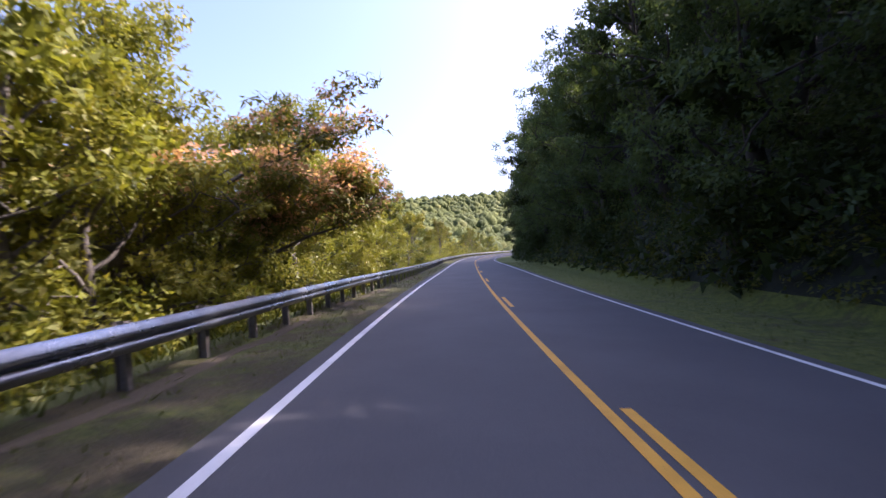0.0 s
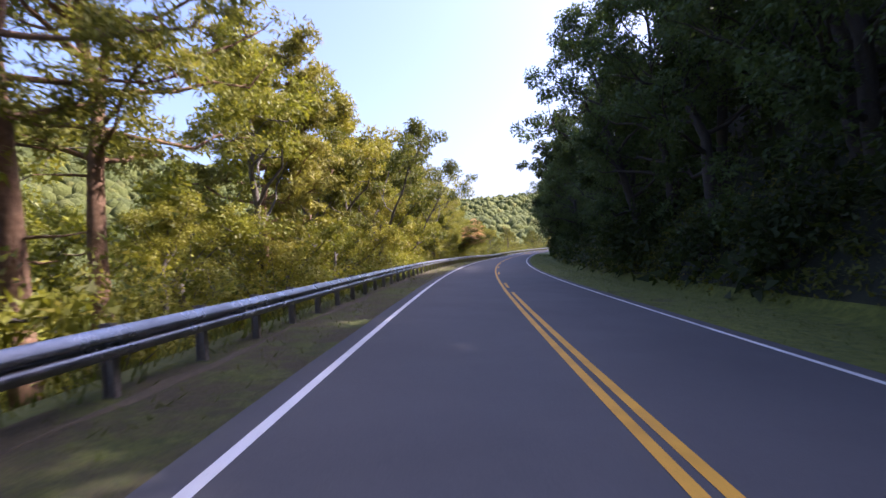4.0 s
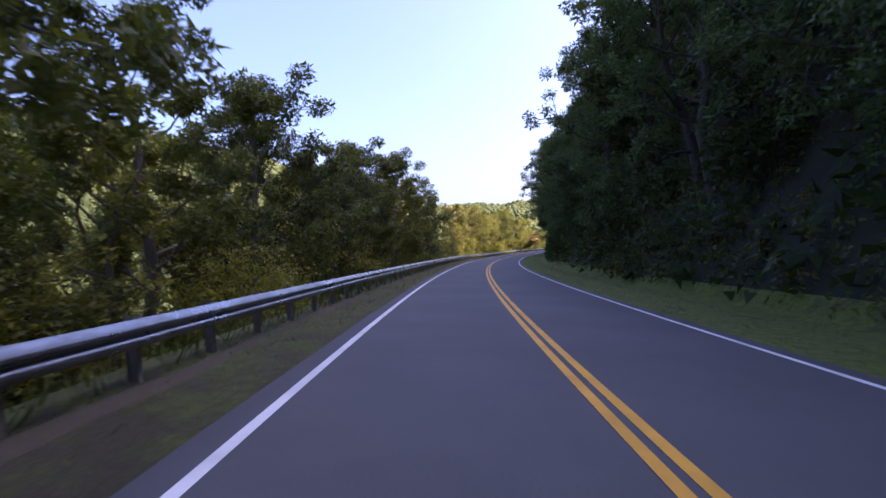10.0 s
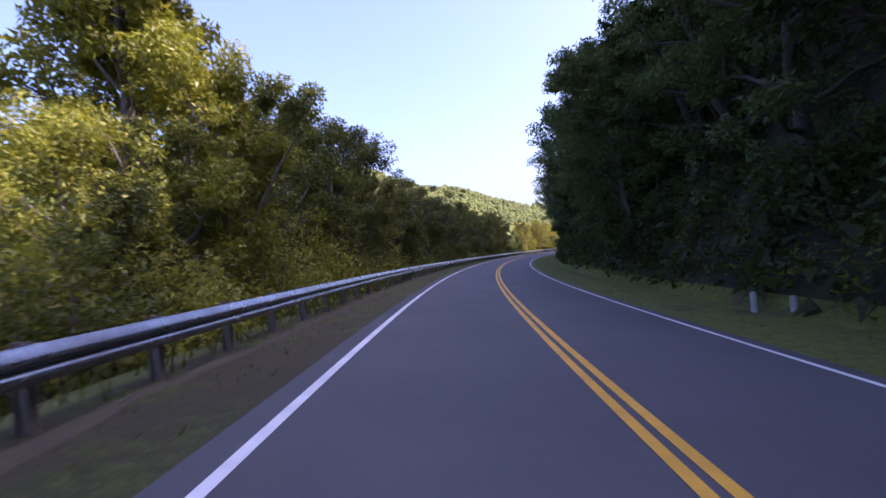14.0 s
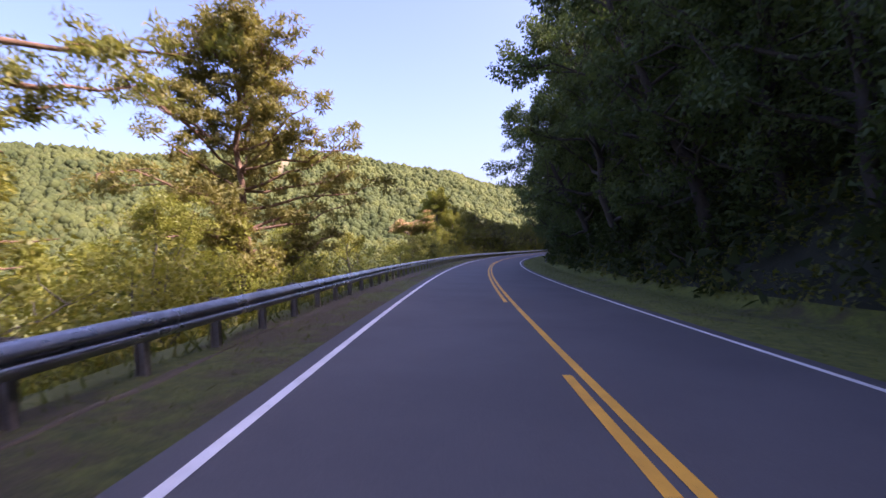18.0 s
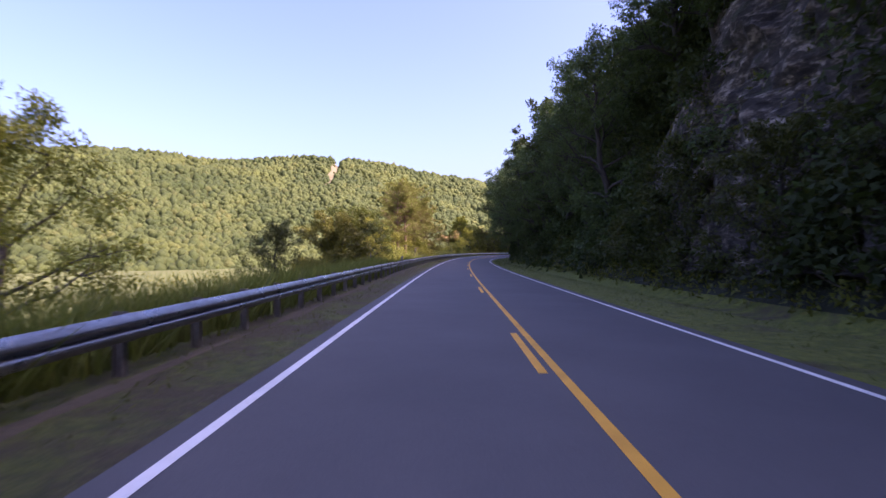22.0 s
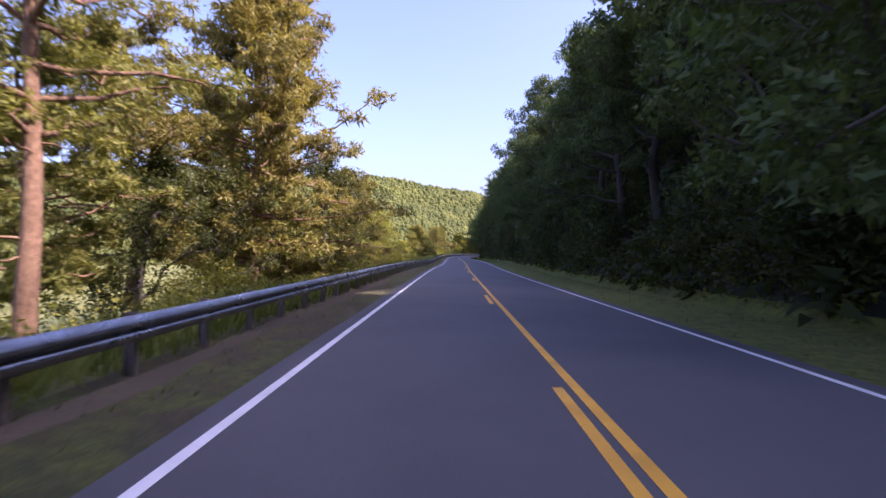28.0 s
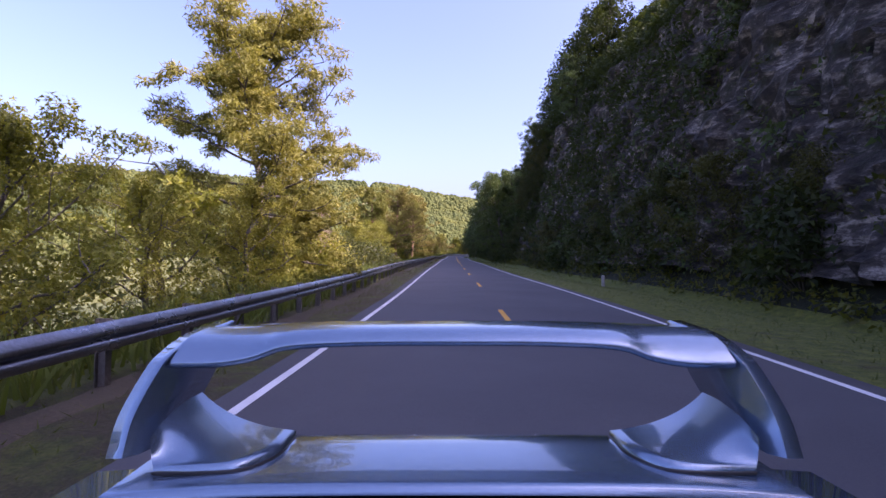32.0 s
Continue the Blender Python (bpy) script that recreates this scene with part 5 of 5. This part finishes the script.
# ---------------------------------------------------------------- small roadside things
def marker_post(s, o, high=0.62):
    """A squat concrete right-of-way post with a rounded head."""
    v, f = tube([(0, 0, -0.25), (0, 0, high * 0.86), (0, 0, high * 0.96), (0, 0, high)], (0.1, 0.095, 0.075, 0.02), 8)
    ob = new("marker_post", mesh_of("marker_post", v, f, CONCRETE, smooth=True))
    tagged(ob, "short pale concrete marker post on the verge", "marker post", "marker posts")
    ob.matrix_basis = Matrix.Translation(grounded(s, o)) @ Matrix.Rotation(0.05, 4, "X")
    return ob


marker_post(243, 6.95)
marker_post(244, 7.5, 0.45)
marker_post(428.6, 6.9)
marker_post(581, 6.9)

BOX_GREY = rough_material("grey_cabinet_paint", 30, 3, (0.07, 0.075, 0.08), (0.1, 0.105, 0.11), (0.14, 0.145, 0.15), 0.6, 0.1, 0.003)
utility_box = thing("utility_box", "grey metal utility cabinet on a post behind the guardrail", "utility box")
part("post", mesh_of("box_post", *box(0, 0, 0.2, 0.1, 0.1, 1.2), POST_STEEL), utility_box)
part("cabinet", mesh_of("box_cabinet", *box(0, 0, 0.75, 0.2, 0.18, 0.6), BOX_GREY), utility_box)
part("lid", mesh_of("box_lid", *box(0, 0, 1.065, 0.22, 0.2, 0.03), POST_STEEL), utility_box)
utility_box.matrix_basis = Matrix.Translation(grounded(365.0, -5.75)) @ Matrix.Rotation(0.7, 4, "Z")


# ---------------------------------------------------------------- the car that carries the wing, standing at the drive's end
# Local axes: x to the right, y back over the boot, z up; the origin is at eye height over the rear window.
car = thing("car", "silver-blue sports saloon with a large boot wing, on the road", "car")
car.matrix_basis = stand(32.0) @ Matrix.Rotation(-math.pi / 2, 4, "X") @ Matrix.Translation((0.022, 0, 0)) @ Matrix.Diagonal((1.028, 1, 1, 1))


def smooth_part(name, v, f, mat, parent, bevel=0.0, label="", thick=0.0):
    ob = part(name, mesh_of(name, v, f, mat, smooth=True), parent, label)
    if thick:
        m = ob.modifiers.new("thick", "SOLIDIFY")
        m.thickness, m.offset = thick, -1
    if bevel:
        m = ob.modifiers.new("round", "BEVEL")
        m.width, m.segments, m.limit_method = bevel, 3, "ANGLE"
    return ob


def lattice(rows):
    """A surface through rows of points."""
    a = np.array(rows, float)
    return a.reshape(-1, 3), sheet(a.shape[0], a.shape[1])


def curve(points, n):
    """A smooth run of n points through the given ones (Catmull-Rom)."""
    p = np.array(points, float)
    p = np.concatenate([2 * p[:1] - p[1:2], p, 2 * p[-1:] - p[-2:-1]])
    out = []
    for u in np.linspace(0, len(p) - 3 - 1e-6, n):
        i, t = int(u), u - int(u)
        a, b, c, d = p[i:i + 4]
        out.append(0.5 * (2 * b + (c - a) * t + (2 * a - 5 * b + 4 * c - d) * t * t + (3 * b - a - 3 * c + d) * t ** 3))
    return np.array(out)


# wing blade: near edge, crown, far edge; the ends dip to meet the side plates
near = curve([(-0.595, 1.12, -0.243), (-0.5, 1.13, -0.243), (-0.43, 1.14, -0.232), (-0.36, 1.15, -0.21), (-0.2, 1.16, -0.203), (0, 1.16, -0.202),
              (0.2, 1.16, -0.203), (0.36, 1.15, -0.21), (0.43, 1.14, -0.232), (0.5, 1.13, -0.243), (0.595, 1.12, -0.243)], 48)
crown = near * (1, 1, 0) + np.stack([0 * near[:, 0], 0.09 + 0 * near[:, 0], -0.185 + (near[:, 2] + 0.202) * 0.4], -1)
back = np.stack([near[:, 0], 1.42 - 0.35 * near[:, 0] ** 4, -0.198 - 0.03 * np.abs(near[:, 0]) ** 3], -1)
under = near + (0, 0.01, -0.018)
v, f = lattice([under, near + (0, -0.004, -0.008), near, crown * 0.5 + near * 0.5 + (0, 0, 0.008), crown, crown * 0.5 + back * 0.5 + (0, 0, 0.006), back, back + (0, 0, -0.02), under])
smooth_part("wing_blade", v, f, PAINT, car)
for side in (-1, 1):
    # side plate: sweeps from the boot up and back to the blade
    front = curve([(0.618, 0.985, -0.4), (0.622, 1.03, -0.335), (0.61, 1.09, -0.265), (0.6, 1.13, -0.232), (0.597, 1.25, -0.205), (0.598, 1.45, -0.2)], 22)
    rear = curve([(0.585, 1.06, -0.4), (0.585, 1.2, -0.37), (0.585, 1.28, -0.33), (0.585, 1.34, -0.29), (0.59, 1.4, -0.245), (0.596, 1.46, -0.215)], 22)
    mirror = np.array([side, 1, 1.0])
    inner = [front * mirror, (front * 0.7 + rear * 0.3) * mirror - (side * 0.012, 0, 0), rear * mirror]
    outer = [p + (side * 0.03, 0, 0) for p in inner[::-1]]
    v, f = lattice(inner + outer + [inner[0]])
    smooth_part("side_plate", v, f, PAINT, car, label="painted side plate of the boot wing")
    # flared foot on the boot lid
    low = curve([(0.548, 0.965, -0.42), (0.45, 0.967, -0.42), (0.385, 0.985, -0.42), (0.345, 1.06, -0.42), (0.345, 1.17, -0.425)], 16)
    high_edge = curve([(0.565, 0.985, -0.36), (0.57, 1.05, -0.345), (0.572, 1.13, -0.335), (0.57, 1.21, -0.335)], 16)
    rows = []
    for u in np.linspace(0, 1, 10):
        knee = low * 0.35 + high_edge * 0.65
        knee[:, 2] = -0.408
        rows.append(((1 - u) ** 2 * (low + (0, 0, 0.014)) + 2 * u * (1 - u) * knee + u * u * high_edge) * mirror)
    rows = [low * mirror + (0, 0, 0.0)] + rows
    v, f = lattice(rows)
    smooth_part("wing_foot", v, f, PAINT, car, label="flared painted foot of the boot wing")
    v, f = tube((low + (0, 0, 0.001)) * mirror, [0.004] * len(low), 5)
    smooth_part("foot_seal", v, f, BLACK_TRIM, car)
# boot lid
xs = np.linspace(-0.6, 0.6, 25)
rows = []
for y, z in ((0.905, -0.432), (0.908, -0.419), (0.914, -0.4165), (0.93, -0.416), (1.0, -0.416), (1.1, -0.416), (1.17, -0.42), (1.2, -0.432), (1.215, -0.46), (1.22, -0.6)):
    rows.append(np.stack([xs, y + 0 * xs - 0.02 * (np.abs(xs) / 0.6) ** 6, z - 0.012 * (np.abs(xs) / 0.6) ** 3], -1))
v, f = lattice(rows)
smooth_part("boot_lid", v, f, PAINT, car)
v, f = box(0, 0.885, -0.45, 1.25, 0.03, 0.02)
smooth_part("boot_seal", v, f, BLACK_TRIM, car)
# body: sections from the tail to the nose, each a half ring mirrored
SECTIONS = [(1.28, 0.74, -0.72, -1.2), (1.24, 0.82, -0.56, -1.25), (1.1, 0.86, -0.462, -1.26), (0.85, 0.875, -0.46, -1.27), (0.2, 0.88, -0.47, -1.28), (-1.0, 0.88, -0.5, -1.28),
            (-2.0, 0.87, -0.53, -1.28), (-2.8, 0.84, -0.6, -1.26), (-3.1, 0.74, -0.75, -1.2)]
rows = []
for y, half, top, bottom in SECTIONS:
    ring = [(half * 0.66, y, top), (half * 0.86, y, top - 0.012), (half * 0.96, y, top - 0.06), (half, y, top - 0.2), (half, y, (top + bottom) / 2), (half * 0.97, y, bottom + 0.06), (half * 0.9, y, bottom)]
    rows.append(ring + [(-x, yy, z) for x, yy, z in ring[::-1]] + [ring[0]])
v, f = lattice(rows)
smooth_part("body", v, f, PAINT, car)
cabin = []
for y, half, z in ((0.9, 0.58, -0.455), (0.72, 0.6, -0.4), (0.3, 0.6, -0.22), (-0.05, 0.58, -0.115), (-0.5, 0.57, -0.07), (-1.2, 0.58, -0.1), (-1.6, 0.6, -0.3), (-2.0, 0.64, -0.54)):
    cabin.append([(-half - 0.1, y, min(z, -0.5)), (-half, y, z - 0.05), (-half * 0.7, y, z), (0, y, z + 0.01), (half * 0.7, y, z), (half, y, z - 0.05), (half + 0.1, y, min(z, -0.5))])
v, f = lattice(cabin)
smooth_part("rear_window", v, f, GLASS, car, label="dark tinted glass of the cabin")
for side in (-1, 1):
    v, f = join([box(side * 0.66, 1.265, -0.63, 0.26, 0.03, 0.14)])
    smooth_part("tail_lamp", v, f, TAIL_RED, car, 0.015, "red tail lamp")
    for y in (0.55, -2.1):
        wheel = part("wheel", mesh_of("wheel", *tube([(side * 0.7, y, -1.14), (side * 0.72, y, -1.14), (side * 0.88, y, -1.14), (side * 0.9, y, -1.14)], (0.2, 0.21, 0.21, 0.2), 24), STEEL), car)
        part("tyre", mesh_of("tyre", *tube([(side * x, y, -1.14) for x in (0.675, 0.68, 0.7, 0.88, 0.9, 0.905)],
                                           (0.2, 0.28, 0.31, 0.31, 0.28, 0.2), 28), TYRE, smooth=True), wheel)
smooth_part("rear_bumper", *join([box(0, 1.27, -1.02, 1.5, 0.12, 0.36)]), PAINT, car, 0.05)
